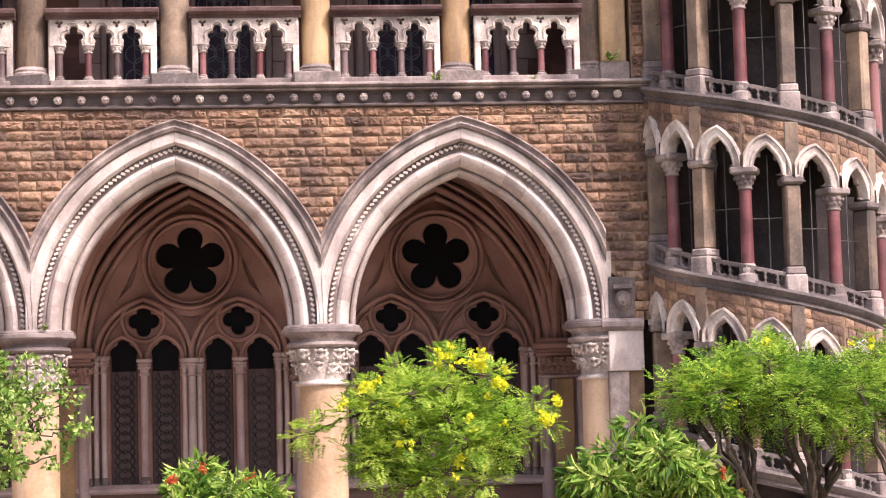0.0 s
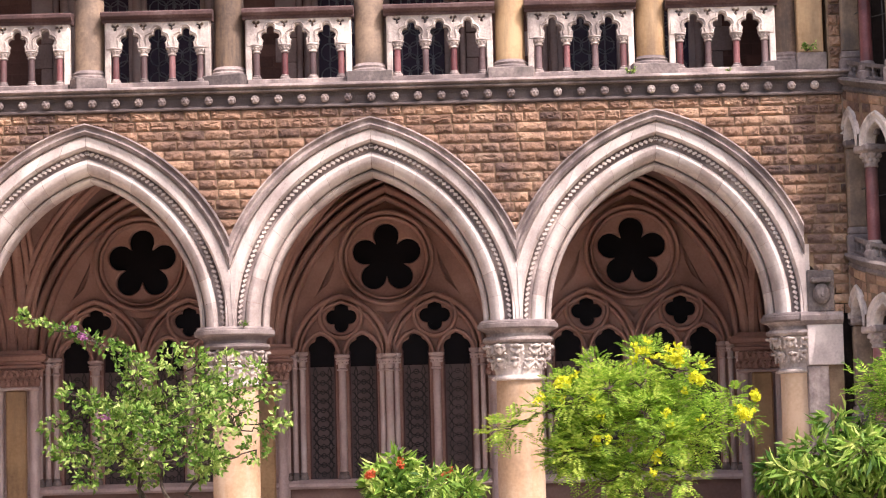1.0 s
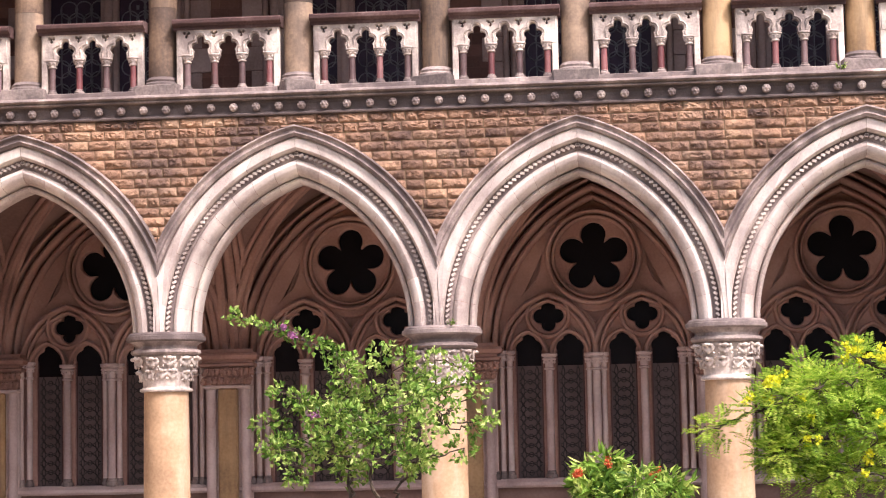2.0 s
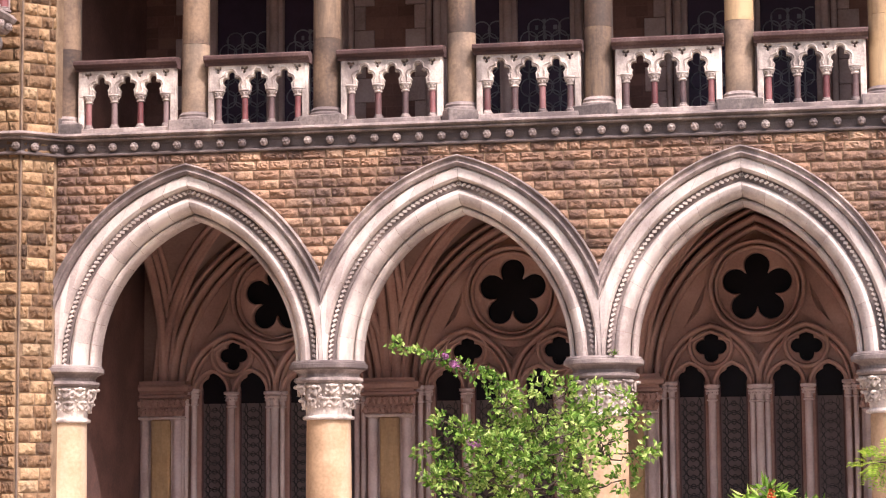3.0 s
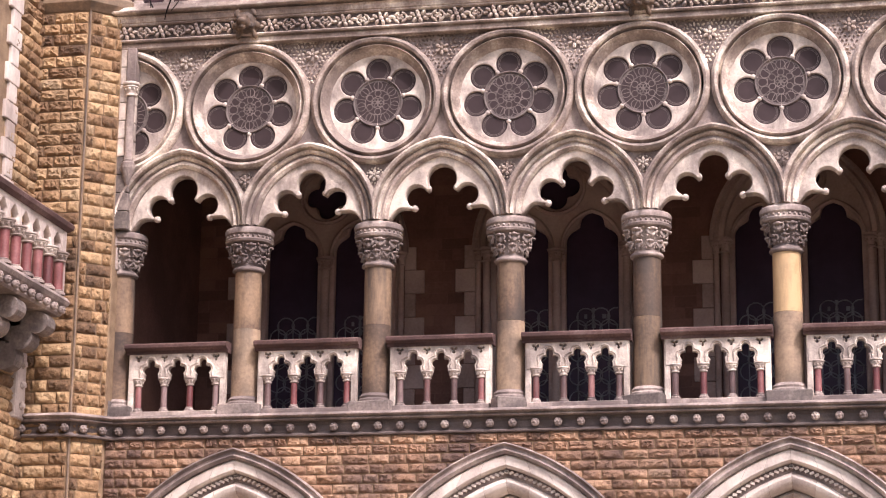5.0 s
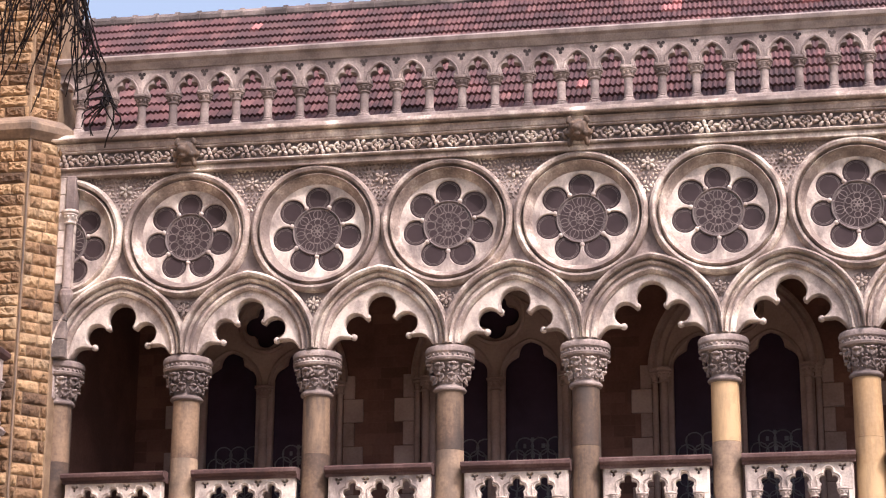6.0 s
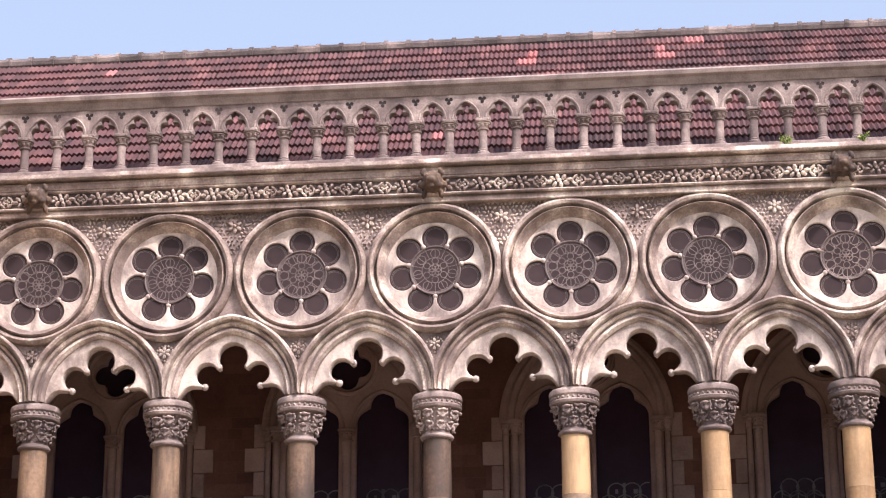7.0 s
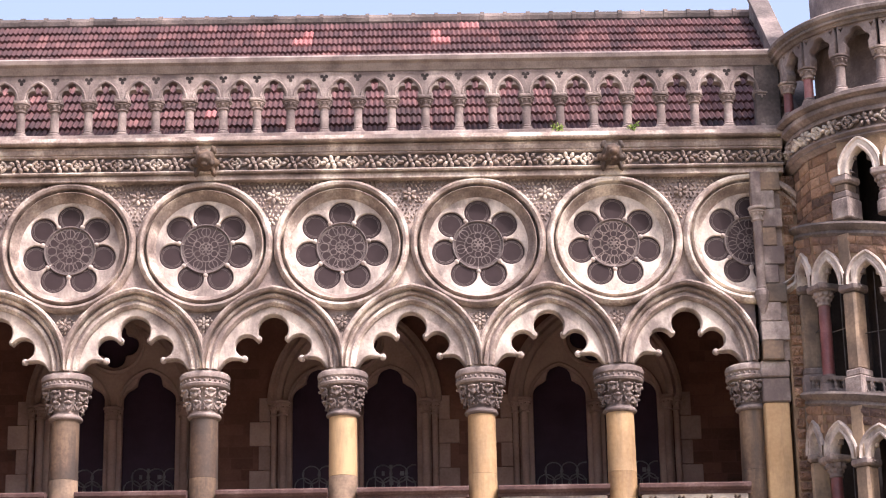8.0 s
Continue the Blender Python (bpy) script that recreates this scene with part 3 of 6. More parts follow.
for i in range(6):
    a = i * math.pi / 3
    ball(kb, 0.04 * math.cos(a), -0.035, 0.04 * math.sin(a), 0.022)
ball(kb, 0, -0.055, 0, 0.02)
KNOB = mesh_of("knob", kb, True)
x = -12.36
while x < 4.75:
    obj("knob", KNOB, TRIM, course, at=pose(x, -0.075, 6.79))
    x += 0.343
for x in (-13.75, -13.4, -13.05):
    obj("knob", KNOB, TRIM, course, at=pose(x, -0.585, 6.785))
for f in (0.3, 0.75):
    obj("knob", KNOB, TRIM, course, at=pose(-13.0 + 0.5 * f + 0.04, -0.5 + 0.5 * f - 0.06, 6.785, 0, 0, 45))

# ---- first-floor gallery ----
def gallery_column(seed, upper, lower):
    col = empty("gallery_column", "round sandstone gallery column with a carved capital", "column", group="gallery columns")
    part("pedestal", a_box(-0.34, 0.34, -0.36, 0.34, 6.98, 7.21, bevel=0.015), GREY, col, "mossy grey pedestal")
    part("base", lathe(bmesh.new(), [(0.30, 7.21), (0.30, 7.245), (0.265, 7.27), (0.275, 7.30), (0.235, 7.335), (0.225, 7.35)], 24), TRIM, col, smooth=True)
    part("lower_drum", lathe(bmesh.new(), [(0.222, 7.35), (0.22, 7.9), (0.217, 8.42)], 28), lower, col, "darker worn lower drum", smooth=True)
    part("shaft", lathe(bmesh.new(), [(0.217, 8.424), (0.213, 9.0), (0.21, 9.36)], 28), upper, col, smooth=True)
    bm = lathe(bmesh.new(), [(0.21, 9.33), (0.25, 9.345), (0.26, 9.375), (0.235, 9.41), (0.20, 9.43), (0.20, 9.55), (0.25, 9.75), (0.30, 9.79)], 24)
    carved(bm, 0, 0, 9.44, 9.79, 0.24, 0.345, 10, seed)
    obj("capital", fuse("capital", bm, 0.010), TRIM, col, "carved foliage capital")
    bm = lathe(bmesh.new(), [(0.30, 9.78), (0.37, 9.80), (0.385, 9.835), (0.36, 9.86), (0.35, 9.90), (0.385, 9.93), (0.39, 9.985), (0.37, 10.02), (0.35, 10.03)], 24)
    for i in range(28):
        a = 2 * math.pi * i / 28
        ball(bm, 0.362 * math.sin(a), -0.362 * math.cos(a), 9.882, 0.025)
    part("abacus", bm, TRIM, col, "beaded abacus", smooth=True)
    return col


gc = [gallery_column(11, BUFF, DRUM), gallery_column(12, BUFF, BUFF), gallery_column(13, STREAK, DRUM), gallery_column(14, STREAK, STREAK)]
pick = {-12.6: 3, -10.5: 2, -8.4: 3, -6.3: 2, -4.2: 3, -2.1: 0, 0.0: 1, 2.1: 1}
used = set()
for i, (x, k) in enumerate(pick.items()):
    if k in used:
        copy_thing(gc[k], pose(x, 0.42, 0, 0, 0, 40 * i))
    else:
        gc[k].matrix_basis = pose(x, 0.42, 0, 0, 0, 0)
        used.add(k)

# responds at both ends
def respond(x0, x1, sgn, label):
    ob = empty("gallery_respond", label, "pier")
    part("pedestal", a_box(x0, x1, 0.03, 0.7, 6.98, 7.30, bevel=0.015), GREY, ob)
    part("pilaster", a_box(x0 + 0.03, x1 - 0.03, 0.09, 0.7, 7.30, 9.40, bevel=0.02), BUFF, ob, "stained buff flat pilaster")
    part("impost", a_box(x0, x1, 0.03, 0.7, 9.78, 10.03, bevel=0.02), TRIM, ob)
    part("frieze_block", a_box(x0 + 0.02, x1, 0.07, 0.7, 9.40, 9.78, bevel=0.02), TRIM, ob)
    return ob


respond(4.22, 4.66, 1, "buff stone pilaster ending the gallery beside the turret")
respond(-12.95, -12.58, -1, "buff stone pilaster beside the buttress")
copy_thing(gc[3], pose(4.12, 0.45, 0, 0, 0, 80))

# balustrades
def trefoil_arch(cx, z0, w, h):
    """A small three-lobed arch opening with straight sides below."""
    top = foil(cx, z0 + h * 0.42, [(0, 0.02, w * 0.42), (0, h * 0.30, w * 0.28), (-w * 0.30, h * 0.06, w * 0.22), (w * 0.30, h * 0.06, w * 0.22)], 40, -14, 194)
    return [(cx + w * 0.47, z0)] + top + [(cx - w * 0.47, z0)]


def little_trefoil(cx, cz, r):
    return foil(cx, cz, petals(3, r * 0.62, r * 0.48, r * 0.35, -90), 30)


def colonnette(parent, x, y, z0, z1, r, shaft_mat, cap=0.1, base=0.07, label="", cap_mat=None):
    bm = lathe(bmesh.new(), [(r * 1.55, z0), (r * 1.55, z0 + base * 0.45), (r * 1.15, z0 + base * 0.7), (r * 1.25, z0 + base * 0.85), (r, z0 + base)], 14)
    c = part("colonnette", lathe(bmesh.new(), [(r, z0 + base), (r * 0.96, z1 - cap)], 14), shaft_mat, parent, label, pose(x, y, 0), True)
    part("base", bm, TRIM, c, smooth=True)
    bm = lathe(bmesh.new(), [(r, z1 - cap - 0.012), (r * 1.36, z1 - cap), (r * 1.36, z1 - cap * 0.93), (r * 1.04, z1 - cap * 0.88), (r * 1.1, z1 - cap * 0.62), (r * 1.5, z1 - cap * 0.42), (r * 1.78, z1 - cap * 0.38), (r * 1.78, z1 - cap * 0.32), (r * 1.36, z1 - cap * 0.29), (r * 1.36, z1 - cap * 0.24), (r * 1.95, z1 - cap * 0.18), (r * 2.02, z1 - cap * 0.05), (r * 1.85, z1)], 14)
    for i in range(8):
        a = math.pi * i / 4
        ball(bm, r * 1.32 * math.sin(a), -r * 1.32 * math.cos(a), z1 - cap * 0.53, r * 0.36, 1.0, 1.3)
    part("capital", bm, cap_mat or WHITE, c, smooth=True)
    return c


def balustrade(shafts):
    ob = empty("balustrade", "white pierced stone balustrade with red marble colonnettes", "balustrade", group="gallery balustrades")
    part("plinth", a_box(-0.76, 0.76, -0.10, 0.12, 7.0, 7.13, bevel=0.012), TRIM, ob)
    cusped = [(0, 0.225, 0.066), (-0.075, 0.115, 0.070), (0.075, 0.115, 0.070), (0, 0.0, 0.128)]
    arches = [[(u + 0.128, 7.645)] + foil(u, 7.67, cusped, 48, 0, 180) + [(u - 0.128, 7.645)] for u in (-0.42, 0.0, 0.42)]
    outer = notched(-0.76, 0.76, 7.645, 8.07, arches)
    obj("pierced_panel", plate("pierced_panel", [outer] + [little_trefoil(u, 7.975, 0.06) for u in (-0.63, -0.21, 0.21, 0.63)], -0.06, 0.06, 0.008), LIME, ob)
    for u in (-0.42, 0.0, 0.42):
        ridge = foil(u, 7.67, [(x * 1.15, z + 0.01, r * 1.32) for x, z, r in cusped], 32, 4, 176)
        part("arch_moulding", tube(bmesh.new(), [(px, -0.066, pz) for px, pz in ridge], 0.017, 5), LIME, ob)
    for sx in (-1, 1):
        part("end_pier", a_box(*sorted((sx * 0.70, sx * 0.79)), -0.05, 0.07, 7.13, 8.06, bevel=0.01), LIME, ob)
    for k, u in enumerate((-0.63, -0.21, 0.21, 0.63)):
        colonnette(ob, u, 0.0, 7.13, 7.665, 0.05, shafts[k], 0.12, 0.07)
    bm = sweep(bmesh.new(), [(-0.83, 0.0), (0.83, 0.0)], [(-0.12, 8.04), (0.08, 8.04), (0.085, 8.085), (0.15, 8.10), (0.185, 8.125), (0.19, 8.17), (0.16, 8.195), (0.0, 8.215), (-0.14, 8.20), (-0.16, 8.15)])
    part("handrail", bm, RAIL, ob, "dark maroon weathered handrail")
    return ob


bal = [balustrade((RED, DUSK, RED, DUSK)), balustrade((DUSK, RED, DUSK, RED))]
for i in range(8):
    x = -11.55 + 2.1 * i
    if i < 2:
        bal[i].matrix_basis = pose(x, 0.24, 0)
    else:
        copy_thing(bal[(i * 5 + 1) % 2], pose(x, 0.24, 0))

# gallery arches, rose windows and their wall
ZS2, E2, RH2, RI2 = 10.05, 0.171, 1.301, 1.031
GARCH = [-11.55 + 2.1 * i for i in range(8)]
ROSES = [-12.6 + 2.1 * i for i in range(9)]
ZR = 11.99
XL, XR = -12.36, 4.24
rose_wall = empty("wall_rose_tier", "pale limestone wall tier with round foiled windows over cusped arches", "wall", kind="structure")


def tier_panel():
    """The wall round one gallery arch, with half a round opening cut from either side."""
    left = [(-1.05 + 0.84 * math.sin(math.pi * k / 24), ZR + 0.84 * math.cos(math.pi * k / 24)) for k in range(25)]
    line = [(-1.05, 13.2)] + left + [(-1.05, 10.02)] + pointed(0, 10.02, E2, RI2 + 0.03, 1.0, 14) + [(1.05, 10.02)]
    return line + [(-px, pz) for px, pz in reversed(left)] + [(1.05, 13.2)]


TIER = plate("wall_face", [tier_panel()], 0.10, 0.52)
for cx in GARCH:
    obj("wall_face", TIER, TRIM, rose_wall, at=pose(cx, 0, 0))
for j in range(10):
    z = 10.035 + 0.30 * j
    wx = 0.10 if j % 2 else 0.0
    part("quoin", a_box(-12.95, XL - 0.04, -0.055, 0.6, z, z + 0.29, bevel=0.01), GREY if j < 4 else LIME, rose_wall)
    part("quoin", a_box(XR + 0.02, 4.58 + wx, -0.055, 0.6, z, z + 0.29, bevel=0.01), TRIM if j % 3 else DRUM, rose_wall)


def gallery_arch():
    ob = empty("cusped_arch", "white cusped pointed arch with ball-tipped cusps", "arch", group="gallery arches")
    bm = arch_band(bmesh.new(), 0, 10.05, E2, [(RI2 - 0.02, 0.40), (RI2 - 0.02, 0.12), (RI2 + 0.02, 0.07), (RI2 + 0.06, 0.08), (RI2 + 0.075, 0.13), (RI2 + 0.09, 0.13), (RI2 + 0.105, 0.05), (RI2 + 0.14, 0.02), (RI2 + 0.155, 0.07), (RI2 + 0.17, 0.07), (RI2 + 0.185, -0.04), (RI2 + 0.22, -0.065), (RI2 + 0.25, -0.05), (RI2 + 0.27, 0.03), (RI2 + 0.27, 0.12)], 1.05, 18)
    part("hood_mould", bm, AGED, ob, "grey-topped moulded hood", smooth=True)
    discs = [(0, 0.63, 0.25), (-0.40, 0.37, 0.195), (0.40, 0.37, 0.195), (-0.60, 0.0, 0.205), (0.60, 0.0, 0.205), (0, 0.12, 0.42)]
    inner = foil(0, 10.05, discs, 120, 0, 180, 0, 0.12)
    inner = [(px, max(pz, 10.03)) for px, pz in inner]
    outer = pointed(0, 10.03, E2, RI2 + 0.01, 99, 18)
    loop = outer + [p for p in inner]
    obj("cusped_plate", plate("cusped_plate", [loop], 0.16, 0.36, 0.02), LIME, ob)
    for bx, bz in ((-0.225, 0.50), (0.225, 0.50), (-0.435, 0.185), (0.435, 0.185)):
        part("cusp_ball", ball(bmesh.new(), bx, 0.24, 10.05 + bz, 0.055, 1.2, 1.0, 2), WHITE, ob, smooth=True)
    return ob


ga = gallery_arch()
ga.matrix_basis = pose(GARCH[0], 0, 0)
for x in GARCH[1:]:
    copy_thing(ga, pose(x, 0, 0))


def clipped_band(bm, cx, cz, profile, x0, x1, n=64):
    """A ring moulding about (cx, cz), kept between x0 and x1."""
    cols = []
    for i in range(n + 1):
        a = 2 * math.pi * i / n
        cols.append([(cx + r * math.cos(a), y, cz + r * math.sin(a)) for r, y in profile])
    for p, q in zip(cols, cols[1:]):
        for k in range(len(profile) - 1):
            quad = [p[k], q[k], q[k + 1], p[k + 1]]
            if max(v[0] for v in quad) <= x0 or min(v[0] for v in quad) >= x1:
                continue
            quad = [(min(max(v[0], x0), x1), v[1], v[2]) for v in quad]
            bm.faces.new([bm.verts.new(v) for v in quad])
    bmesh.ops.remove_doubles(bm, verts=bm.verts[:], dist=1e-4)
    bmesh.ops.dissolve_degenerate(bm, edges=bm.edges[:], dist=1e-5)
    return bm


def clip_loop(loop, x0, x1):
    out = []
    for px, pz in loop:
        p = (min(max(px, x0), x1), pz)
        if not out or abs(p[0] - out[-1][0]) + abs(p[1] - out[-1][1]) > 1e-4:
            out.append(p)
    return out


def rose(x0, x1, style):
    ob = empty("rose_window", "round window with seven foils and lace-like leaded glass", "window", group="rose windows")
    bm = clipped_band(bmesh.new(), 0, ZR, [(1.048, 0.12), (1.048, 0.03), (1.03, -0.02), (0.99, -0.05), (0.95, -0.03), (0.94, 0.06), (0.93, 0.10), (0.915, 0.10), (0.90, 0.01), (0.885, -0.015), (0.862, 0.03), (0.85, 0.07), (0.80, 0.12), (0.755, 0.20), (0.75, 0.26)], x0, x1)
    part("ring_moulding", bm, AGED, ob, "weathered ring moulding", smooth=True)
    inner = foil(0, ZR, petals(7, 0.52, 0.218, 0.42), 168)
    loops = [clip_loop(circle(0, ZR, 0.80, 64), x0, x1), clip_loop(inner, x0 + 0.01, x1 - 0.01)]
    obj("foil_plate", plate("foil_plate", loops, 0.17, 0.33, 0.012), LIME, ob)
    for i in range(7):
        a = radians(90 + 360 / 7 * (i + 0.5))
        bx, bz = 0.425 * math.cos(a), 0.425 * math.sin(a)
        if x0 + 0.05 < bx < x1 - 0.05:
            part("cusp_ball", ball(bmesh.new(), bx, 0.20, ZR + bz, 0.04, 1.2, 1, 2), WHITE, ob, smooth=True)
    obj("pane", plate("pane", [clip_loop(circle(0, ZR, 0.78, 48), x0, x1)], 0.205, 0.215), ROSEPANE, ob)
    bm = clipped_band(bmesh.new(), 0, ZR, [(0.40, 0.21), (0.398, 0.18), (0.388, 0.172), (0.376, 0.18), (0.372, 0.21)], x0, x1)
    part("disc_rim", bm, PALELEAD, ob, "raised rim of the centre disc", smooth=True)
    bm = bmesh.new()
    rings = [(0, 0, 0.365), (0, 0, 0.35), (0, 0, 0.205), (0, 0, 0.10)]
    k = 7 if style == 0 else 12
    for i in range(k):
        a = radians(90 + 360 / k * i)
        rings.append((0.275 * math.cos(a), 0.275 * math.sin(a), 0.07))
    for i in range(7):
        a = radians(90 + 360 / 7 * i)
        rings += [(0.53 * math.cos(a), 0.53 * math.sin(a), r) for r in (0.17, 0.15)]
    for i in range(6):
        a = radians(90 + 60 * i)
        rings.append((0.05 * math.cos(a), 0.05 * math.sin(a), 0.05))
        rings.append((0.15 * math.cos(a), 0.15 * math.sin(a), 0.05))
    for cx, cz, r in rings:
        t = 0.003 if r in (0.17, 0.15) else 0.0055
        for j in range(28):
            a0, a1 = 2 * math.pi * j / 28, 2 * math.pi * (j + 1) / 28
            if not (x0 < cx + r * math.cos(a0) < x1 and x0 < cx + r * math.cos(a1) < x1):
                continue
            q = [(cx + (r + s) * math.cos(a), 0.199, ZR + cz + (r + s) * math.sin(a)) for s, a in ((-t, a0), (-t, a1), (t, a1), (t, a0))]
            bm.faces.new([bm.verts.new(v) for v in q])
    for i in range(14):
        a = radians(90 + 360 / 14 * i)
        d, nrm = Vector((math.cos(a), math.sin(a))), Vector((-math.sin(a), math.cos(a)))
        p, q = d * 0.205, d * 0.35
        if x0 < p.x < x1 and x0 < q.x < x1:
            bm.faces.new([bm.verts.new((w.x, 0.199, ZR + w.y)) for w in (p - nrm * 0.005, q - nrm * 0.005, q + nrm * 0.005, p + nrm * 0.005)])
    part("leading", bm, PALELEAD if style != 2 else TRIM, ob, "pale lace-like leading")
    return ob


roses = [rose(-2, 2, 0), rose(-2, 2, 1), rose(-2, 2, 2)]
seen = set()
for i, x in enumerate(ROSES):
    k = 2 if i == 7 else i % 2
    if k in seen:
        copy_thing(roses[k], pose(x, 0, 0))
    else:
        roses[k].matrix_basis = pose(x, 0, 0)
        seen.add(k)

# small shafts that cut the end roses
for x, nm in ((XL - 0.06, "l"), (XR + 0.06, "r")):
    ob = empty("wall_shaft", "slim pale limestone wall shaft with capital", "shaft")
    colonnette(ob, x, -0.05, 11.05, 12.45, 0.07, TRIM, 0.22, 0.12)
    part("upper_strip", a_box(x - 0.08, x + 0.08, -0.10, 0.12, 12.45, 13.03, bevel=0.015), TRIM, ob)
    part("corbel", lathe(bmesh.new(), [(0.03, 10.75), (0.09, 10.92), (0.12, 11.02), (0.12, 11.06)], 14, x, -0.05), TRIM, ob)

# flowers in the spandrels
def flower(bm, x, y, z, r, k=5):
    ball(bm, x, y - r * 0.35, z, r * 0.24)
    for i in range(k):
        d = 90 + 360 * i / k
        a = radians(d)
        lobe(bm, x + r * 0.62 * math.cos(a), y - r * 0.12, z + r * 0.62 * math.sin(a), r * 0.42, r * 0.27, d, r * 0.28)
    return bm


fm = bmesh.new()
flower(fm, 0, 0.08, 12.79, 0.12, 6)
rf = random.Random(3)
for j in range(11):
    z = 12.36 + 0.065 * j
    hw = 1.03 - math.sqrt(max(0, 1.03 ** 2 - (z - ZR) ** 2))
    for i in range(-11, 12):
        u = i * 0.068 + (0.034 if j % 2 else 0) + rf.uniform(-0.01, 0.01)
        if abs(u) < hw and math.hypot(u, z - 12.79) > 0.12:
            lobe(fm, u, 0.095, z + rf.uniform(-0.01, 0.01), rf.uniform(0.026, 0.042), rf.uniform(0.014, 0.022), rf.uniform(0, 180), 0.03)
FLOWER_HI = mesh_of("spandrel_flower", fm, True)
fm = flower(bmesh.new(), 0, 0.06, 10.76, 0.10, 6)
for i in range(16):
    a = i * math.pi / 8
    ball(fm, 0.13 * math.cos(a), 0.09, 10.76 + 0.12 * math.sin(a), 0.02)
FLOWER_LO = mesh_of("spandrel_flower", fm, True)
for i, x in enumerate(GARCH):
    tagged(obj("carved_flower", FLOWER_HI, AGED, None, at=pose(x, 0.0, 0)), "carved stone flower and diaper in the spandrel", "carving", "upper spandrel flowers")
for x in ROSES[1:-1]:
    tagged(obj("carved_flower", FLOWER_LO, AGED, None, at=pose(x, 0.0, 0)), "small carved stone flower between the arches", "carving", "lower spandrel flowers")

# ---- entablature ----
enta = empty("entablature", "weathered cornice with a carved foliage frieze", "cornice", kind="structure")
bm = sweep(bmesh.new(), [(-12.9, 0.0), (4.75, 0.0)], [(-0.5, 13.02), (0.05, 13.02), (0.06, 13.03), (0.06, 13.085), (0.075, 13.10), (0.02, 13.105), (0.02, 13.115), (0.11, 13.125), (0.125, 13.145), (0.11, 13.165), (0.04, 13.175), (0.03, 13.18), (0.03, 13.40), (0.10, 13.405), (0.115, 13.42), (0.105, 13.44), (0.125, 13.45), (0.14, 13.52), (0.17, 13.545), (0.10, 13.555), (0.10, 13.57), (0.23, 13.585), (0.25, 13.605), (0.25, 13.62), (0.20, 13.635), (0.18, 13.70), (-0.5, 13.74)])
part("moulding", bm, AGED, enta)
fm = bmesh.new()
ball(fm, 0, -0.085, 13.29, 0.04)
for i in range(8):
    a = 2 * math.pi * i / 8 + 0.2
    lobe(fm, 0.13 * math.cos(a) * (1.0 if i % 4 else 1.2), -0.07, 13.29 + 0.068 * math.sin(a), 0.056, 0.036, math.degrees(a), 0.06)
for sx in (-1, 1):
    for sz in (-1, 1):
        lobe(fm, sx * 0.245, -0.06, 13.29 + sz * 0.06, 0.062, 0.027, sx * sz * 40, 0.05)
        lobe(fm, sx * 0.285, -0.06, 13.29 + sz * 0.03, 0.036, 0.020, -sx * sz * 50, 0.045)
    lobe(fm, sx * 0.205, -0.06, 13.29, 0.022, 0.05, 0, 0.045)
    ball(fm, sx * 0.265, -0.065, 13.29, 0.026)
FRIEZE = mesh_of("frieze_flower", fm, True)
# Dark band in place of the deep shade between the carved flowers.
part("frieze_ground", a_box(-12.9, 4.75, -0.046, 0.0, 13.185, 13.40), GREY, enta, "dark frieze ground, the carving's shade put in its colour")
for i in range(29):
    obj("frieze_flower", FRIEZE, AGED, enta, at=pose(-12.55 + 0.607 * i, 0, 0))

for x in (-10.5, -4.2, 2.1):
    bm = ball(bmesh.new(), x, -0.14, 13.40, 0.17, 1.2, 1.05, 2)
    ball(bm, x, -0.30, 13.37, 0.12, 1.2, 1.0, 2)
    ball(bm, x, -0.42, 13.34, 0.075, 1.1, 0.8, 2)
    ball(bm, x, -0.38, 13.25, 0.055, 1.3, 0.6, 2)
    for sx in (-1, 1):
        lobe(bm, x + sx * 0.14, -0.22, 13.55, 0.045, 0.085, sx * 25, 0.04)
        ball(bm, x + sx * 0.065, -0.385, 13.43, 0.035)
        ball(bm, x + sx * 0.12, -0.27, 13.31, 0.06)
        ball(bm, x + sx * 0.17, -0.14, 13.36, 0.07)
        lobe(bm, x + sx * 0.13, -0.12, 13.22, 0.05, 0.10, sx * 15, 0.07)
    tagged(obj("gargoyle", fuse("gargoyle", bm, 0.016), STREAK), "dark weathered carved stone waterspout on the frieze", "gargoyle", "gargoyles").matrix_basis = pose(0, 0, -0.08)

# ---- pierced parapet ----
parapet = empty("parapet", "pierced stone parapet with slim colonnettes and trefoil arches", "parapet", kind="structure")
PX0, NP, DP = -12.95, 34, 0.529
parapet.matrix_basis = pose(0, 0, -0.11)
part("plinth", a_box(-13.0, 4.8, -0.02, 0.26, 13.84, 13.93, bevel=0.015), TRIM, parapet)
hole = [(0.155, 14.50)] + foil(0, 14.62, [(0, 0.15, 0.075), (-0.085, 0.0, 0.085), (0.085, 0.0, 0.085), (0, 0.03, 0.075)], 48, -20, 200) + [(-0.155, 14.50)]
PANEL = plate("pierced_panel", [notched(-0.262, 0.262, 14.50, 14.97, [hole])], 0.04, 0.20, 0.008)
bm = tube(bmesh.new(), [(px, 0.03, pz) for px, pz in pointed(0, 14.55, 0.10, 0.31, 99, 8)], 0.02, 5)
box(bm, 0.16, 0.262, 0.0, 0.22, 14.49, 14.54, 0.012)
box(bm, -0.262, -0.16, 0.0, 0.22, 14.49, 14.54, 0.012)
PANELM = mesh_of("arch_moulding", bm)
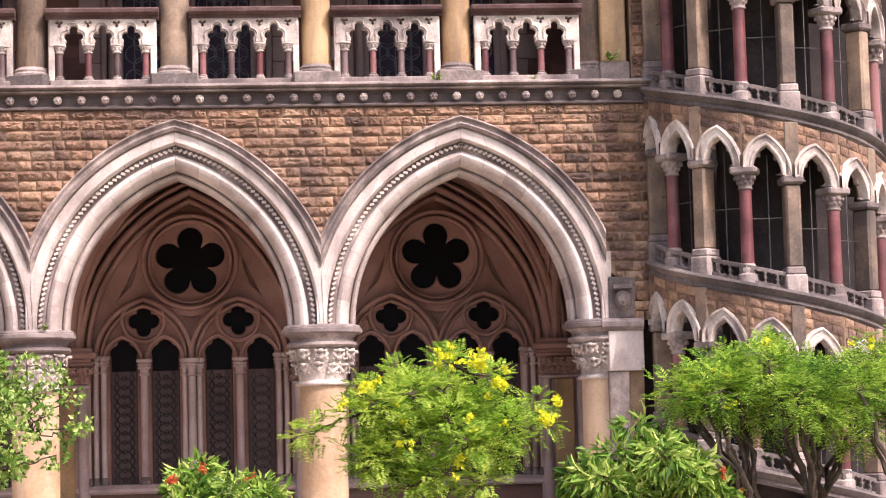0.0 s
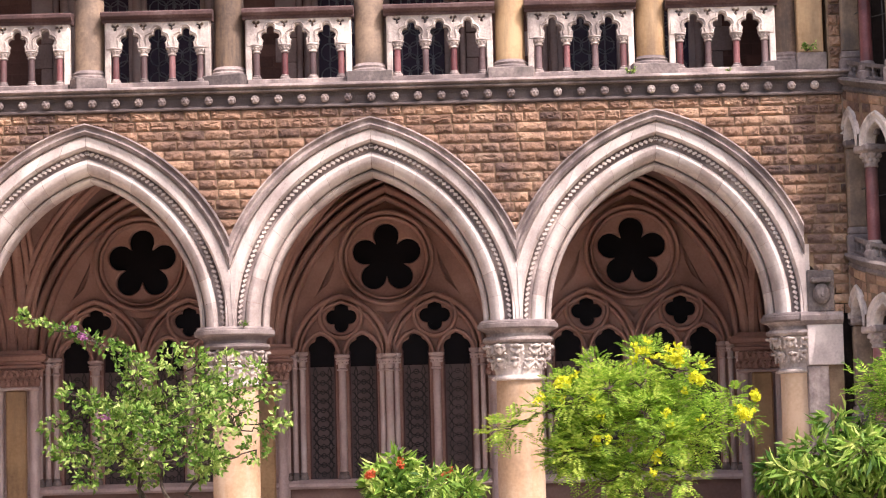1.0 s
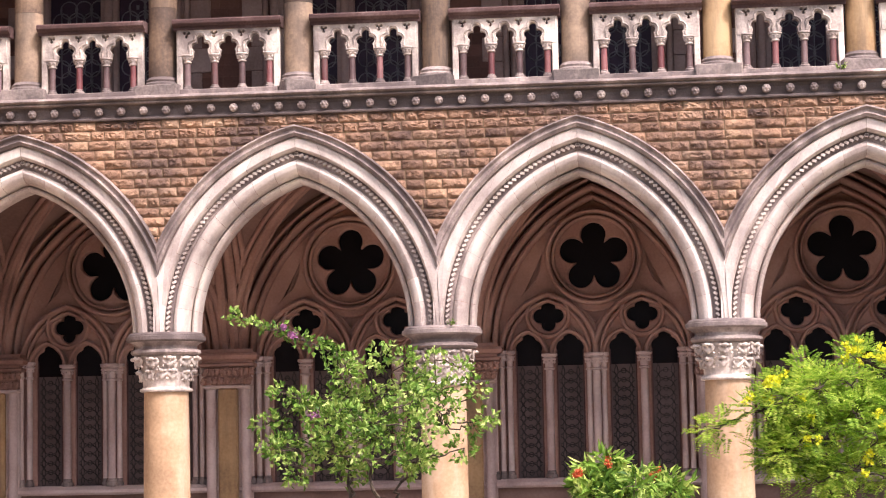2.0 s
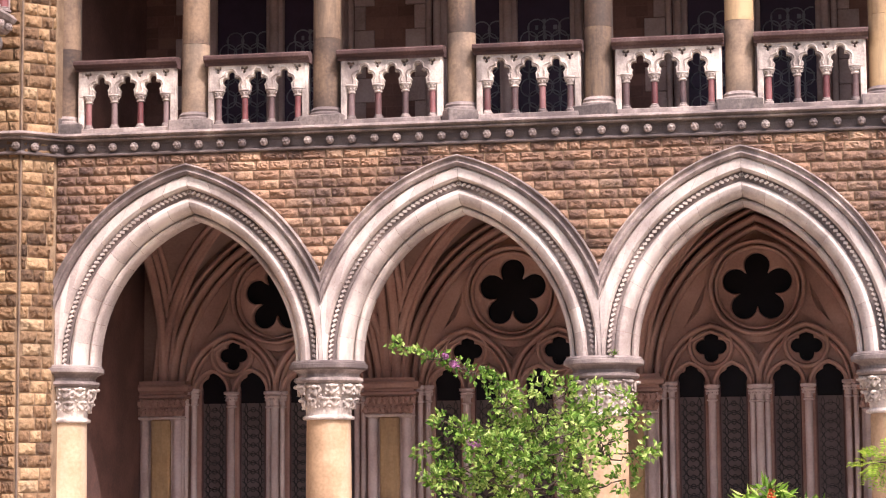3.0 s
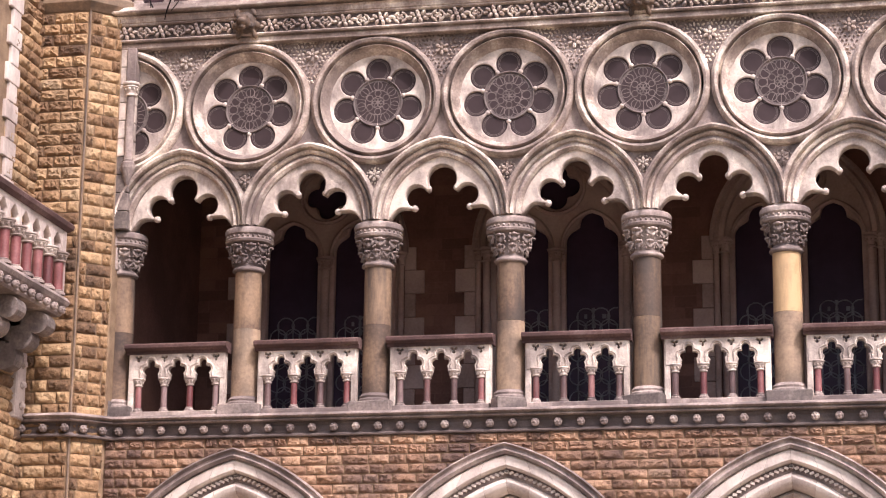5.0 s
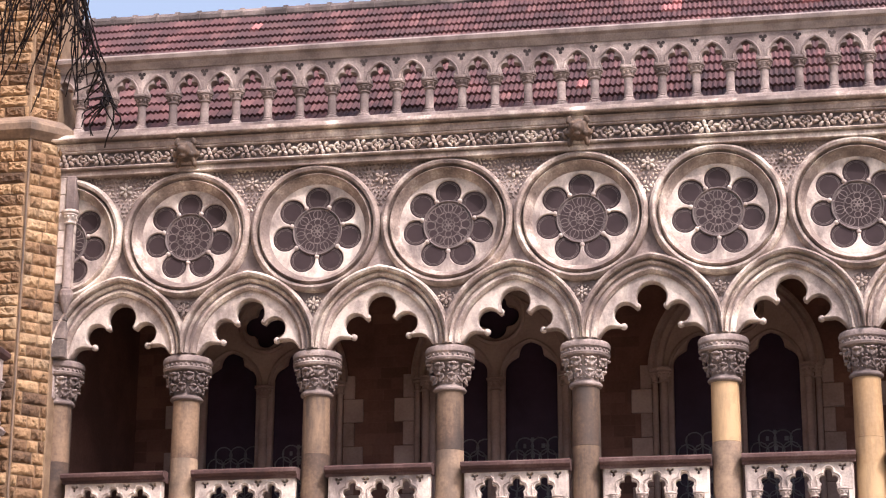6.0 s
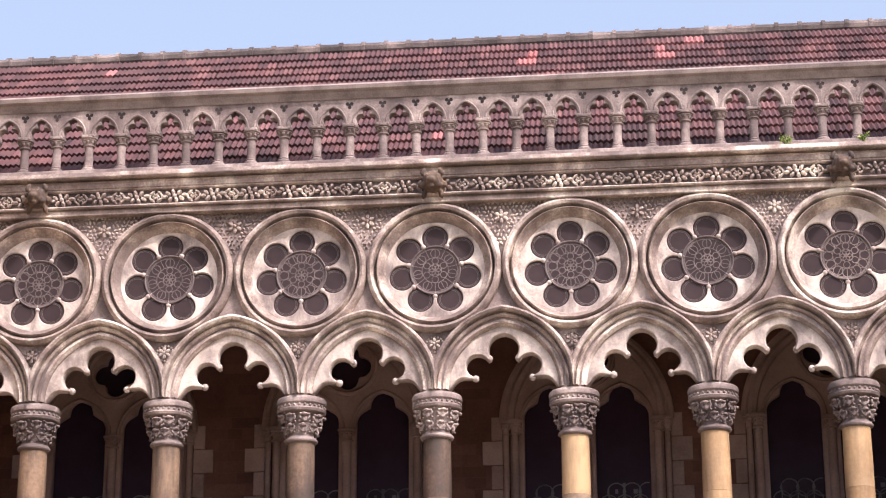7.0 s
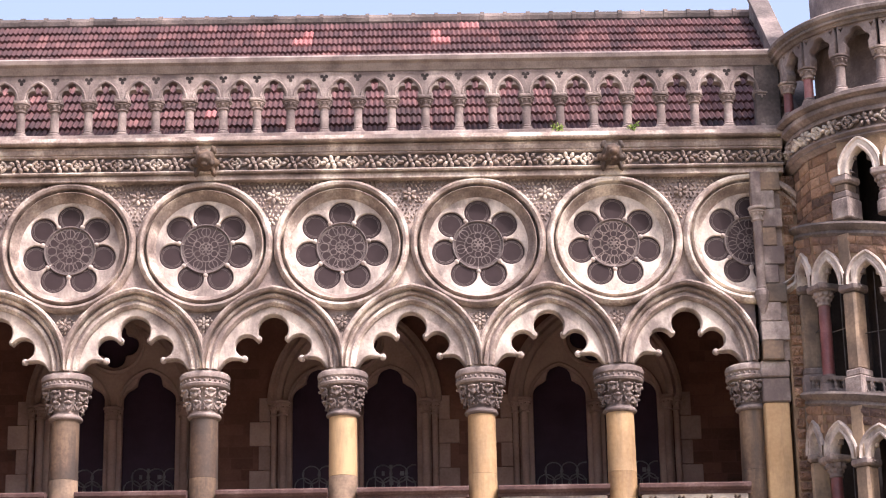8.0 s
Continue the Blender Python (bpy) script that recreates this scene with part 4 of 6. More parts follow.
for i in range(NP):
    x = PX0 + DP * i
    if i < NP - 1:
        obj("pierced_panel", PANEL, TRIM, parapet, at=pose(x + DP / 2, 0, 0))
        obj("arch_moulding", PANELM, TRIM, parapet, at=pose(x + DP / 2, 0, 0))
cst = colonnette(parapet, PX0, 0.12, 13.93, 14.51, 0.07, TRIM, 0.15, 0.10, cap_mat=TRIM)
for i in range(1, NP):
    copy_thing(cst, pose(PX0 + DP * i, 0.12, 0))
# Flat near-black trefoils stand in for the shade of carved sinkings.
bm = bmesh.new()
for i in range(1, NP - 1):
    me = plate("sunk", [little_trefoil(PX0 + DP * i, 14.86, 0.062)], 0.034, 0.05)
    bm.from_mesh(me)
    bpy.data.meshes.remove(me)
part("sunk_trefoils", bm, SHADESTONE, parapet)
bm = sweep(bmesh.new(), [(-13.0, 0.12), (4.85, 0.12)], [(-0.12, 14.96), (0.10, 14.96), (0.12, 15.0), (0.15, 15.03), (0.16, 15.06), (0.22, 15.09), (0.24, 15.15), (0.20, 15.19), (0.0, 15.22), (-0.14, 15.20)])
part("coping", bm, KNOBSTONE, parapet, "dark weathered moulded coping", smooth=True)
part("end_pier", a_box(4.40, 4.80, 0.02, 0.25, 13.84, 14.97, bevel=0.02), GREY, parapet)

# ---- upper corridor and rooms behind ----
YB = 5.2
tagged(part("floor_gallery", a_box(-13.0, 4.9, 0.86, YB + 0.3, 6.55, 6.98), GFLOOR), "stone gallery floor slab", "floor", kind="structure")
# Dark ceiling colour carries part of the gallery's dimness.
tagged(part("ceiling_gallery", a_box(-13.0, 4.9, 0.53, YB + 0.3, 12.95, 13.2), INNERBRICK), "plastered gallery ceiling, coloured dark for the dim interior", "ceiling", kind="structure")
for x, nm in ((-13.0, "wall_west"), (4.75, "wall_east")):
    tagged(part(nm, a_box(x - 0.12, x + 0.12, 0.53 if x < 0 else 0.9, YB, 0.0, 13.2), INNERBRICK), "brown brick end wall of the galleries", "wall", kind="structure")
# Unseen wall whose dark colour stands in for unlit rooms.
tagged(part("wall_back", a_box(-13.2, 5.0, YB + 1.6, YB + 1.9, 0, 16), DARKLINE), "unseen rear wall, coloured dark for the unlit rooms", "wall", kind="structure")


def lancet_head(cx, z0, half, zs, e, n=10):
    """A closed lancet outline with trefoil cusps at its head."""
    rho = half + e
    top = pointed(cx, zs, e, rho, 99, n)
    return [(cx - half, z0)] + top + [(cx + half, z0)]


def cusped_light(cx, z0, half, zs):
    discs = [(0, half * 0.95, half * 0.48), (-half * 0.45, half * 0.25, half * 0.55), (half * 0.45, half * 0.25, half * 0.55), (0, 0, half)]
    top = foil(cx, zs, discs, 36, 0, 180)
    return [(cx + half, z0)] + top + [(cx - half, z0)]


def ring(bm, cx, cz, profile, n=48):
    cols = [[bm.verts.new((cx + r * math.cos(2 * math.pi * i / n), y, cz + r * math.sin(2 * math.pi * i / n))) for r, y in profile] for i in range(n)]
    for i in range(n):
        p, q = cols[i], cols[(i + 1) % n]
        for k in range(len(profile) - 1):
            bm.faces.new((p[k], q[k], q[k + 1], p[k + 1]))
    return bm


def gallery_window(k):
    w = empty("window_%d" % k, "two-light gallery window with buff quoins and leaded lower panes", "window", kind="structure")
    big = lancet_head(0, 7.0, 1.32, 10.75, 0.35, 14)
    lights = [cusped_light(s * 0.62, 7.02, 0.48, 10.72) for s in (-1, 1)]
    oc = foil(0, 11.86, petals(4, 0.225, 0.20, 0.19, 90), 60)
    obj("tracery", plate("tracery", [big] + lights + [oc], YB - 0.02, YB + 0.2, 0.015), DIMSTONE, w)
    bm = ring(bmesh.new(), 0, 11.86, [(0.53, YB), (0.52, YB - 0.07), (0.485, YB - 0.09), (0.455, YB - 0.06), (0.445, YB)], 32)
    for s in (-1, 1):
        arch_band(bm, s * 0.62, 10.72, 0.16, [(0.66, YB), (0.67, YB - 0.06), (0.70, YB - 0.085), (0.73, YB - 0.06), (0.74, YB)], 99, 12)
    part("tracery_moulding", bm, DIMSTONE, w, smooth=True)
    bm = arch_band(bmesh.new(), 0, 10.75, 0.35, [(1.60, YB - 0.02), (1.62, YB - 0.14), (1.70, YB - 0.18), (1.76, YB - 0.12), (1.80, YB - 0.16), (1.86, YB - 0.14), (1.88, YB)], 99, 14)
    part("hood_mould", bm, DIMSTONE, w, smooth=True)
    for s in (-1, 1):
        c = colonnette(w, s * 1.24, YB - 0.10, 7.0, 10.78, 0.07, DIMSTONE, 0.25, 0.15, cap_mat=DIMSTONE)
        c2 = colonnette(w, s * 1.40, YB - 0.05, 7.0, 10.78, 0.055, DIMSTONE, 0.25, 0.15, cap_mat=DIMSTONE)
        for j in range(9):
            qw = 0.36 if j % 2 else 0.20
            part("quoin", a_box(*sorted((s * 1.46, s * (1.46 + qw))), YB - 0.04, YB + 0.1, 7.0 + j * 0.43, 7.0 + (j + 1) * 0.43 - 0.012, bevel=0.008), DIMSTONE, w)
    colonnette(w, 0, YB - 0.06, 7.0, 10.72, 0.085, DIMSTONE, 0.22, 0.15, cap_mat=DIMSTONE)
    part("pane", a_box(-1.3, 1.3, YB + 0.12, YB + 0.14, 7.0, 12.3), DARKPANE, w, "dark window glass")
    bm = bmesh.new()
    for s in (-1, 1):
        for j in range(12):
            for i in (-1, 0, 1):
                cx, cz = s * 0.62 + i * 0.27 + (0.135 if j % 2 else 0), 7.2 + 0.21 * j
                pts = [(cx + 0.155 * math.cos(a), YB + 0.11, cz + 0.155 * math.sin(a)) for a in [2 * math.pi * q / 14 for q in range(15)]]
                pts = [p for p in pts if abs(p[0] - s * 0.62) < 0.45]
                if len(pts) > 2:
                    tube(bm, pts, 0.013, 4)
        for u in (-0.27, 0.0, 0.27):
            tube(bm, [(s * 0.62 + u, YB + 0.11, 7.0), (s * 0.62 + u, YB + 0.11, 9.6)], 0.011, 4)
    part("leading", bm, PALEPANE, w, "pale interlaced lattice in the lower lights")
    # Pale flecks paint the bright bits that show through the lattice.
    for j in range(0, 18, 2):
        u, z = (j % 3 - 1) * 0.14 + (0.62 if j > 5 else -0.62) + rf.uniform(-0.03, 0.03), 8.85 + 0.15 * (j // 3) + rf.uniform(-0.03, 0.03)
        part("pane_fragment", a_box(u, u + rf.uniform(0.03, 0.075), YB + 0.105, YB + 0.115, z, z + 0.08, bevel=0.004), PALEPANE, w)
    return w


gw = gallery_window(1)
for i, x in enumerate(ARCHES):
    ob = gw if i == 0 else copy_thing(gw, Matrix())
    ob.name = "window_%d" % (i + 1)
    ob.matrix_basis = pose(x, 0, 0)

loops = [[(-13.2, 6.9), (5.0, 6.9), (5.0, 13.2), (-13.2, 13.2)]]
for x in ARCHES:
    loops.append(lancet_head(x, 6.95, 1.28, 10.75, 0.35, 14))
gallery_back = empty("wall_gallery", "brown brick back wall of the upper gallery", "wall", kind="structure")
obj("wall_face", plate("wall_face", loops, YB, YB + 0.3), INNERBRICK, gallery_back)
IB = [rock_mesh(80 + i, INNERBRICK, 0.012, 2, 2) for i in range(4)]
cells = [c for c in block_rows(-12.9, 4.6, 7.0, 12.0, 0.20, 0.42, rb) if min(abs((c[0] + c[1]) / 2 - x) for x in ARCHES) > 1.72]
for c in cells:
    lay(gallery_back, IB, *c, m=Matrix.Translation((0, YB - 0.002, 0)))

# ---- lower corridor: vault, piers, traceried windows ----
vault = empty("ceiling_vault", "ribbed stone groin vault over the lower arcade", "ceiling", kind="structure")
HV = 2.86


def rise(u, a):
    """Height of a pointed barrel of half-width a and rise HV at u from its middle."""
    e = (HV * HV - a * a) / (2 * a)
    return math.sqrt(max(0.0, (a + e) ** 2 - (abs(u) + e) ** 2))


Y0, Y1 = 0.80, YB
bm = bmesh.new()
NX, NY = 28, 28
for cx in ARCHES:
    grid = []
    for j in range(NY + 1):
        row = []
        for i in range(NX + 1):
            u, v = -2.1 + 4.2 * i / NX, -1 + 2 * j / NY
            row.append(bm.verts.new((cx + u, (Y0 + Y1) / 2 + v * (Y1 - Y0) / 2, 3.42 + max(rise(u, 2.1), rise(v * 2.1, 2.1)))))
        grid.append(row)
    for j in range(NY):
        for i in range(NX):
            bm.faces.new((grid[j][i], grid[j + 1][i], grid[j + 1][i + 1], grid[j][i + 1]))
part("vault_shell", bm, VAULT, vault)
for cx in ARCHES:
    fs = [-1 + 2 * k / 32 for k in range(33)]
    ym, yh = (Y0 + Y1) / 2, (Y1 - Y0) / 2
    for sx in (-1, 1):
        bm = bmesh.new()
        for off, drop, r in ((0.0, 0.07, 0.075), (-0.13, 0.03, 0.045), (0.13, 0.03, 0.045)):
            tube(bm, [(cx + sx * f * 2.05 + off, ym + f * yh, 3.42 - drop + rise(f * 2.1, 2.1)) for f in fs], r, 8)
        part("diagonal_rib", bm, INNER, vault, smooth=True)
    for x in (cx - 2.0, cx + 2.0):
        bm = bmesh.new()
        side = 1 if x < cx else -1
        for off, drop, r in ((0.0, 0.10, 0.085), (0.14, 0.06, 0.05), (0.25, 0.03, 0.045)):
            tube(bm, [(x + side * off, ym + f * yh, 3.42 - drop + max(rise(f * 2.1, 2.1), rise(2.0 - off, 2.1) if off else 0)) for f in fs], r, 8)
        part("transverse_rib", bm, INNER, vault, smooth=True)

arcade_back = empty("wall_corridor", "plain stone back wall of the lower arcade", "wall", kind="structure")
loops = [[(-13.2, 0.0), (5.0, 0.0), (5.0, 6.6), (-13.2, 6.6)]]
EB, AB = 1.125, 1.80
for x in ARCHES:
    loops.append(lancet_head(x, 1.05, AB + 0.22, 3.3, EB, 18))
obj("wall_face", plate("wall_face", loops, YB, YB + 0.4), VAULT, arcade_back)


def roll_row(r0, sink, rolls):
    """A moulding of rounded rolls with deep slots between, as (radius, y) rows. rolls: (width, y of the crown)."""
    rows, r = [(r0, sink)], r0
    for w, y in rolls:
        rows += [(r + w * 0.06, y + w * 0.45), (r + w * 0.22, y + w * 0.12), (r + w * 0.42, y), (r + w * 0.62, y + w * 0.08), (r + w * 0.76, y + w * 0.4), (r + w * 0.80, sink), (r + w, sink)]
        r += w
    return rows


def tracery_window(k):
    w = empty("window_%d" % k, "large pointed window with cinquefoil, quatrefoils and four leaded lancets", "window", kind="structure")
    big = lancet_head(0, 1.07, AB + 0.24, 3.3, EB, 18)
    lights = [(-1.14, 0.245), (-0.44, 0.255), (0.46, 0.25), (1.17, 0.25)]
    q = AB + EB
    ZO = 4.88
    holes = []
    for c, h in lights:
        discs = [(0, h * 1.12, h * 0.50), (-h * 0.40, h * 0.42, h * 0.60), (h * 0.40, h * 0.42, h * 0.60), (0, 0, h)]
        holes.append([(c + h, 1.12)] + foil(c, 3.24, discs, 36, 0, 180) + [(c - h, 1.12)])
    holes.append(foil(0, ZO, petals(5, 0.385, 0.232, 0.16), 160))
    for s in (-1, 1):
        holes.append(foil(s * 0.80, 3.89, petals(4, 0.14, 0.14, 0.12, 90), 80))
    sunk = [[(s * 1.27, 4.20), (s * 0.85, 5.06), (s * 0.90, 4.72), (s * 1.0, 4.48)] for s in (-1, 1)]
    sunk.append([(-0.23, 4.0), (0.0, 3.96), (0.23, 4.0), (0.0, 3.74)])
    for tri in sunk:
        mx, mz = sum(p[0] for p in tri) / 4, sum(p[1] for p in tri) / 4
        obj("sunk_panel", plate("sunk_panel", [[(mx + (x - mx) * 1.2, mz + (z - mz) * 1.2) for x, z in tri]], YB + 0.30, YB + 0.33), INNER, w)
    obj("tracery", plate("tracery", [big] + sunk + holes, YB + 0.17, YB + 0.34, 0.018), INNER, w)
    sink = YB + 0.18
    bm = ring(bmesh.new(), 0, ZO, roll_row(0.66, sink, ((0.08, YB + 0.05), (0.105, YB - 0.02))))
    part("oculus_ring", bm, INNER, w, smooth=True)
    for s in (-1, 1):
        bm = ring(bmesh.new(), s * 0.80, 3.89, [(0.40, sink), (0.395, YB + 0.07), (0.37, YB + 0.04), (0.335, YB + 0.05), (0.32, YB + 0.10), (0.31, sink)], 36)
        part("quatrefoil_ring", bm, INNER, w, smooth=True)
        bm = arch_band(bmesh.new(), s * 0.80, 3.22, 0.25, roll_row(0.925, sink, ((0.085, YB + 0.05), (0.125, YB - 0.01))), 99, 16)
        part("sub_arch", bm, INNER, w, smooth=True)
        for c in (-0.355, 0.355):
            bm = arch_band(bmesh.new(), s * 0.80 + c, 3.22, 0.10, [(0.37, sink), (0.372, YB + 0.07), (0.395, YB + 0.03), (0.43, YB + 0.03), (0.45, YB + 0.07), (0.455, sink)], 99, 12)
            part("lancet_arch", bm, INNER, w, smooth=True)
    bm = arch_band(bmesh.new(), 0, 3.3, EB, roll_row(q - 0.13, sink, ((0.13, YB + 0.02), (0.155, YB - 0.09))) + [(q + 0.165, YB - 0.10), (q + 0.20, YB - 0.12), (q + 0.235, YB - 0.09), (q + 0.24, YB + 0.01)], 2.08, 22)
    part("wall_arch", bm, INNER, w, smooth=True)
    for c in (-0.79, 0.815):
        colonnette(w, c, YB + 0.05, 1.12, 3.24, 0.068, PINK, 0.27, 0.14, cap_mat=PINK)
    for c, r, y in ((-0.112, 0.047, 0.06), (0.01, 0.07, 0.0), (0.132, 0.047, 0.06)):
        colonnette(w, c, YB + y, 1.12, 3.24, r, PINK, 0.29, 0.14, cap_mat=PINK)
    for s in (-1, 1):
        for c, r, y in ((1.47, 0.052, 0.07), (1.60, 0.045, 0.01), (1.74, 0.06, -0.05)):
            colonnette(w, s * c, YB + y, 1.12, 3.3, r, PINK, 0.29, 0.14, cap_mat=PINK)
    bm = sweep(bmesh.new(), [(-1.95, YB), (1.95, YB)], [(-0.2, 0.98), (0.12, 0.98), (0.16, 1.02), (0.15, 1.07), (0.05, 1.13), (-0.2, 1.14)])
    part("sill", bm, PINK, w)
    for n, (c, h) in enumerate(lights):
        part("pane", a_box(c - h - 0.03, c + h + 0.03, YB + 0.225, YB + 0.235, 1.1, 3.04), PANE, w, "dusty leaded glass")
        part("upper_pane", a_box(c - h - 0.03, c + h + 0.03, YB + 0.225, YB + 0.235, 3.04, 3.75), BLACKPANE, w, "dark glass")
        bm = bmesh.new()
        for i in (-1, 1):
            box(bm, c + i * (h - 0.018) - 0.022, c + i * (h - 0.018) + 0.022, YB + 0.20, YB + 0.225, 1.12, 3.3)
        part("frame", bm, DARKLINE, w, "dark maroon window frame")
        bm = bmesh.new()
        yl, t = YB + 0.218, 0.0085 if n != 3 else 0.005
        for row in range(12):
            cz = 1.22 + 0.155 * row
            for cx, rr in ((c, 0.155), (c - h, 0.155), (c + h, 0.155), (c, 0.04)):
                pts = [(cx + rr * math.cos(a), yl, cz + rr * math.sin(a)) for a in [math.pi * m / 8 - math.pi / 2 * (cx > c) for m in range(17)]]
                runs = [[]]
                for p in pts:
                    if abs(p[0] - c) < h - 0.015 and p[2] < 3.05:
                        runs[-1].append(p)
                    elif runs[-1]:
                        runs.append([])
                for run in runs:
                    if len(run) > 1:
                        tube(bm, run, t, 4)
        part("leading", bm, LEAD, w, "dark lead cames in interlaced rings")
    part("upper_glass", a_box(-1.5, 1.5, YB + 0.335, YB + 0.345, 3.55, 5.7), BLACKPANE, w)
    return w


tw = tracery_window(5)
for i, x in enumerate(ARCHES):
    ob = tw if i == 0 else copy_thing(tw, Matrix())
    ob.name = "window_%d" % (i + 5)
    ob.matrix_basis = pose(x, 0, 0)


def wall_pier():
    p = empty("wall_pier", "clustered stone wall pier with a carved capital band", "pier", group="corridor piers")
    part("core", a_box(-0.40, 0.40, YB - 0.12, YB + 0.02, 0.2, 2.82, bevel=0.02), PINK, p)
    for sx in (-1, 1):
        part("shaft", lathe(bmesh.new(), [(0.115, 0.2), (0.115, 0.42), (0.085, 0.48), (0.082, 2.74), (0.11, 2.75), (0.11, 2.79), (0.085, 2.82)], 14, sx * 0.30, YB - 0.16), PINK, p, smooth=True)
    part("face", a_box(-0.17, 0.17, YB - 0.24, YB - 0.10, 0.2, 2.76, bevel=0.03), BUFF, p, "buff stone face")
    part("neck_ring", a_box(-0.42, 0.42, YB - 0.30, YB + 0.02, 2.76, 2.81, bevel=0.02), PINK, p)
    bm = a_box(-0.39, 0.39, YB - 0.25, YB + 0.02, 2.81, 3.12, bevel=0.03)
    r = random.Random(8)
    for i in range(9):
        for z, d in ((2.88, 0.0), (3.04, 0.05)):
            x = -0.40 + 0.10 * (i + (0.5 if d else 0)) + r.uniform(-0.01, 0.01)
            lobe(bm, x, YB - 0.27 - d, z, 0.045, 0.075, r.uniform(-20, 20), 0.04)
            lobe(bm, x + 0.03, YB - 0.29 - d, z + 0.05, 0.04, 0.022, r.uniform(-40, 40), 0.04)
            lobe(bm, x - 0.035, YB - 0.28 - d, z - 0.03, 0.022, 0.045, r.uniform(-60, 60), 0.03)
    part("capital", bm, INNER, p, "carved foliage capital band", smooth=True)
    bm = sweep(bmesh.new(), [(-0.46, YB), (-0.46, YB - 0.26), (0.46, YB - 0.26), (0.46, YB)], [(-0.3, 3.12), (0.0, 3.12), (0.03, 3.14), (0.03, 3.18), (-0.02, 3.20), (-0.02, 3.235), (0.06, 3.26), (0.08, 3.32), (0.06, 3.36), (0.0, 3.37), (0.0, 3.43), (-0.3, 3.43)])
    part("abacus", bm, INNER, p)
    return p


wp = wall_pier()
wp.matrix_basis = pose(-12.5, 0, 0)
for x in (-8.4, -4.2, 0.0, 4.2):
    copy_thing(wp, pose(x, 0, 0))

# ---- roof ----
YR0, ZR0, SLOPE, YRIDGE = 0.55, 13.95, 0.90, 4.90
roof = empty("roof", "red clay-tiled pitched roof, a few tiles newly replaced", "roof", kind="structure")
ANG = math.atan(SLOPE)
ZRIDGE = ZR0 + SLOPE * (YRIDGE - YR0)
bm = bmesh.new()
vs = [bm.verts.new(p) for p in ((-14.5, YR0, ZR0 - 0.06), (5.4, YR0, ZR0 - 0.06), (5.4, YRIDGE, ZRIDGE - 0.06), (-14.5, YRIDGE, ZRIDGE - 0.06), (-14.5, 2 * YRIDGE - YR0, ZR0), (5.4, 2 * YRIDGE - YR0, ZR0))]
bm.faces.new(vs[:4])
bm.faces.new((vs[3], vs[2], vs[5], vs[4]))
part("decking", bm, TILES, roof)
TW, TL = 0.176, 0.40


def tile_mesh(mat):
    """A clay tile with two rolls, its lower edge lifted over the row below."""
    bm = bmesh.new()
    n = 8
    rows = []
    for v, lift in ((0, 0.05), (1, 0.0)):
        rows.append([bm.verts.new((TW * (i / n - 0.5), v * (TL + 0.04), lift + 0.036 * (0.5 - 0.5 * math.cos(4 * math.pi * i / n)))) for i in range(n + 1)])
    low = [bm.verts.new((q.co.x, 0, q.co.z - 0.05)) for q in rows[0]]
    for i in range(n):
        bm.faces.new((rows[0][i], rows[0][i + 1], rows[1][i + 1], rows[1][i]))
        bm.faces.new((low[i], low[i + 1], rows[0][i + 1], rows[0][i]))
    me = bpy.data.meshes.new("roof_tile")
    bm.to_mesh(me)
    bm.free()
    me.materials.append(mat)
    return me


TILE_ME, NEW_ME = tile_mesh(TILE), tile_mesh(NEWTILE)
n_rows = int((YRIDGE - YR0) / math.cos(ANG) / TL)
n_cols = int(19.75 / TW)
rt = random.Random(9)
verts, faces = [], []
SLOPE_M = Matrix.Translation((0, YR0, ZR0)) @ Matrix.Rotation(ANG, 4, "X")
fresh = {(64, 11), (65, 11), (65, 12), (78, 11), (79, 11), (78, 12), (81, 13), (82, 13), (57, 2), (21, 12)}
singles = 0
for j in range(n_rows):
    for i in range(n_cols):
        x = -14.4 + TW * (i + 0.5)
        m = SLOPE_M @ Matrix.Translation((x + rt.uniform(-0.006, 0.006), j * TL, rt.uniform(0, 0.008))) @ Matrix.Rotation(rt.uniform(-0.012, 0.012), 4, "Z")
        if (i, j) in fresh:
            obj("roof_tile", NEW_ME, None, roof, "new pinkish red clay tile", m)
        elif j in (10, 11, 12) and 10 <= i < 104 and singles < 280:
            obj("roof_tile", TILE_ME, None, roof, "", m)
            singles += 1
        else:
            k = len(verts)
            verts += [tuple(m @ v.co) for v in TILE_ME.vertices]
            faces += [[k + q for q in p.vertices] for p in TILE_ME.polygons]
me = bpy.data.meshes.new("tile_field")
me.from_pydata(verts, [], faces)
tagged(obj("tile_field", me, TILES, roof), kind="stuff")
for i in range(47):
    x = -14.4 + 0.42 * i
    bm = bmesh.new()
    tube(bm, [(x, YRIDGE, ZRIDGE + 0.0), (x + 0.40, YRIDGE, ZRIDGE - 0.005)], 0.12, 10)
    tube(bm, [(x + 0.36, YRIDGE, ZRIDGE), (x + 0.43, YRIDGE, ZRIDGE)], 0.145, 10)
    part("ridge_tile", bm, GREY, roof)
# raking stone coping at the turret end
bm = bmesh.new()
for x0, x1, dz0, dz1 in ((5.16, 5.42, -0.3, 0.30), (5.12, 5.46, 0.30, 0.38)):
    c = a_box(x0, x1, 0, 1, dz0, dz1)
    L = (YRIDGE - YR0) / math.cos(ANG)
    join(bm, c, SLOPE_M @ Matrix.Diagonal((1, L, 1, 1)))
tagged(part("gable_coping", bm, GREY), "grey weathered stone coping up the roof's end", "coping", kind="structure")

# ---- buttress and projecting wing ----
butt = empty("buttress", "yellow-brown rock-faced stone buttress with chamfered corner", "buttress", kind="structure")
bm = bmesh.new()


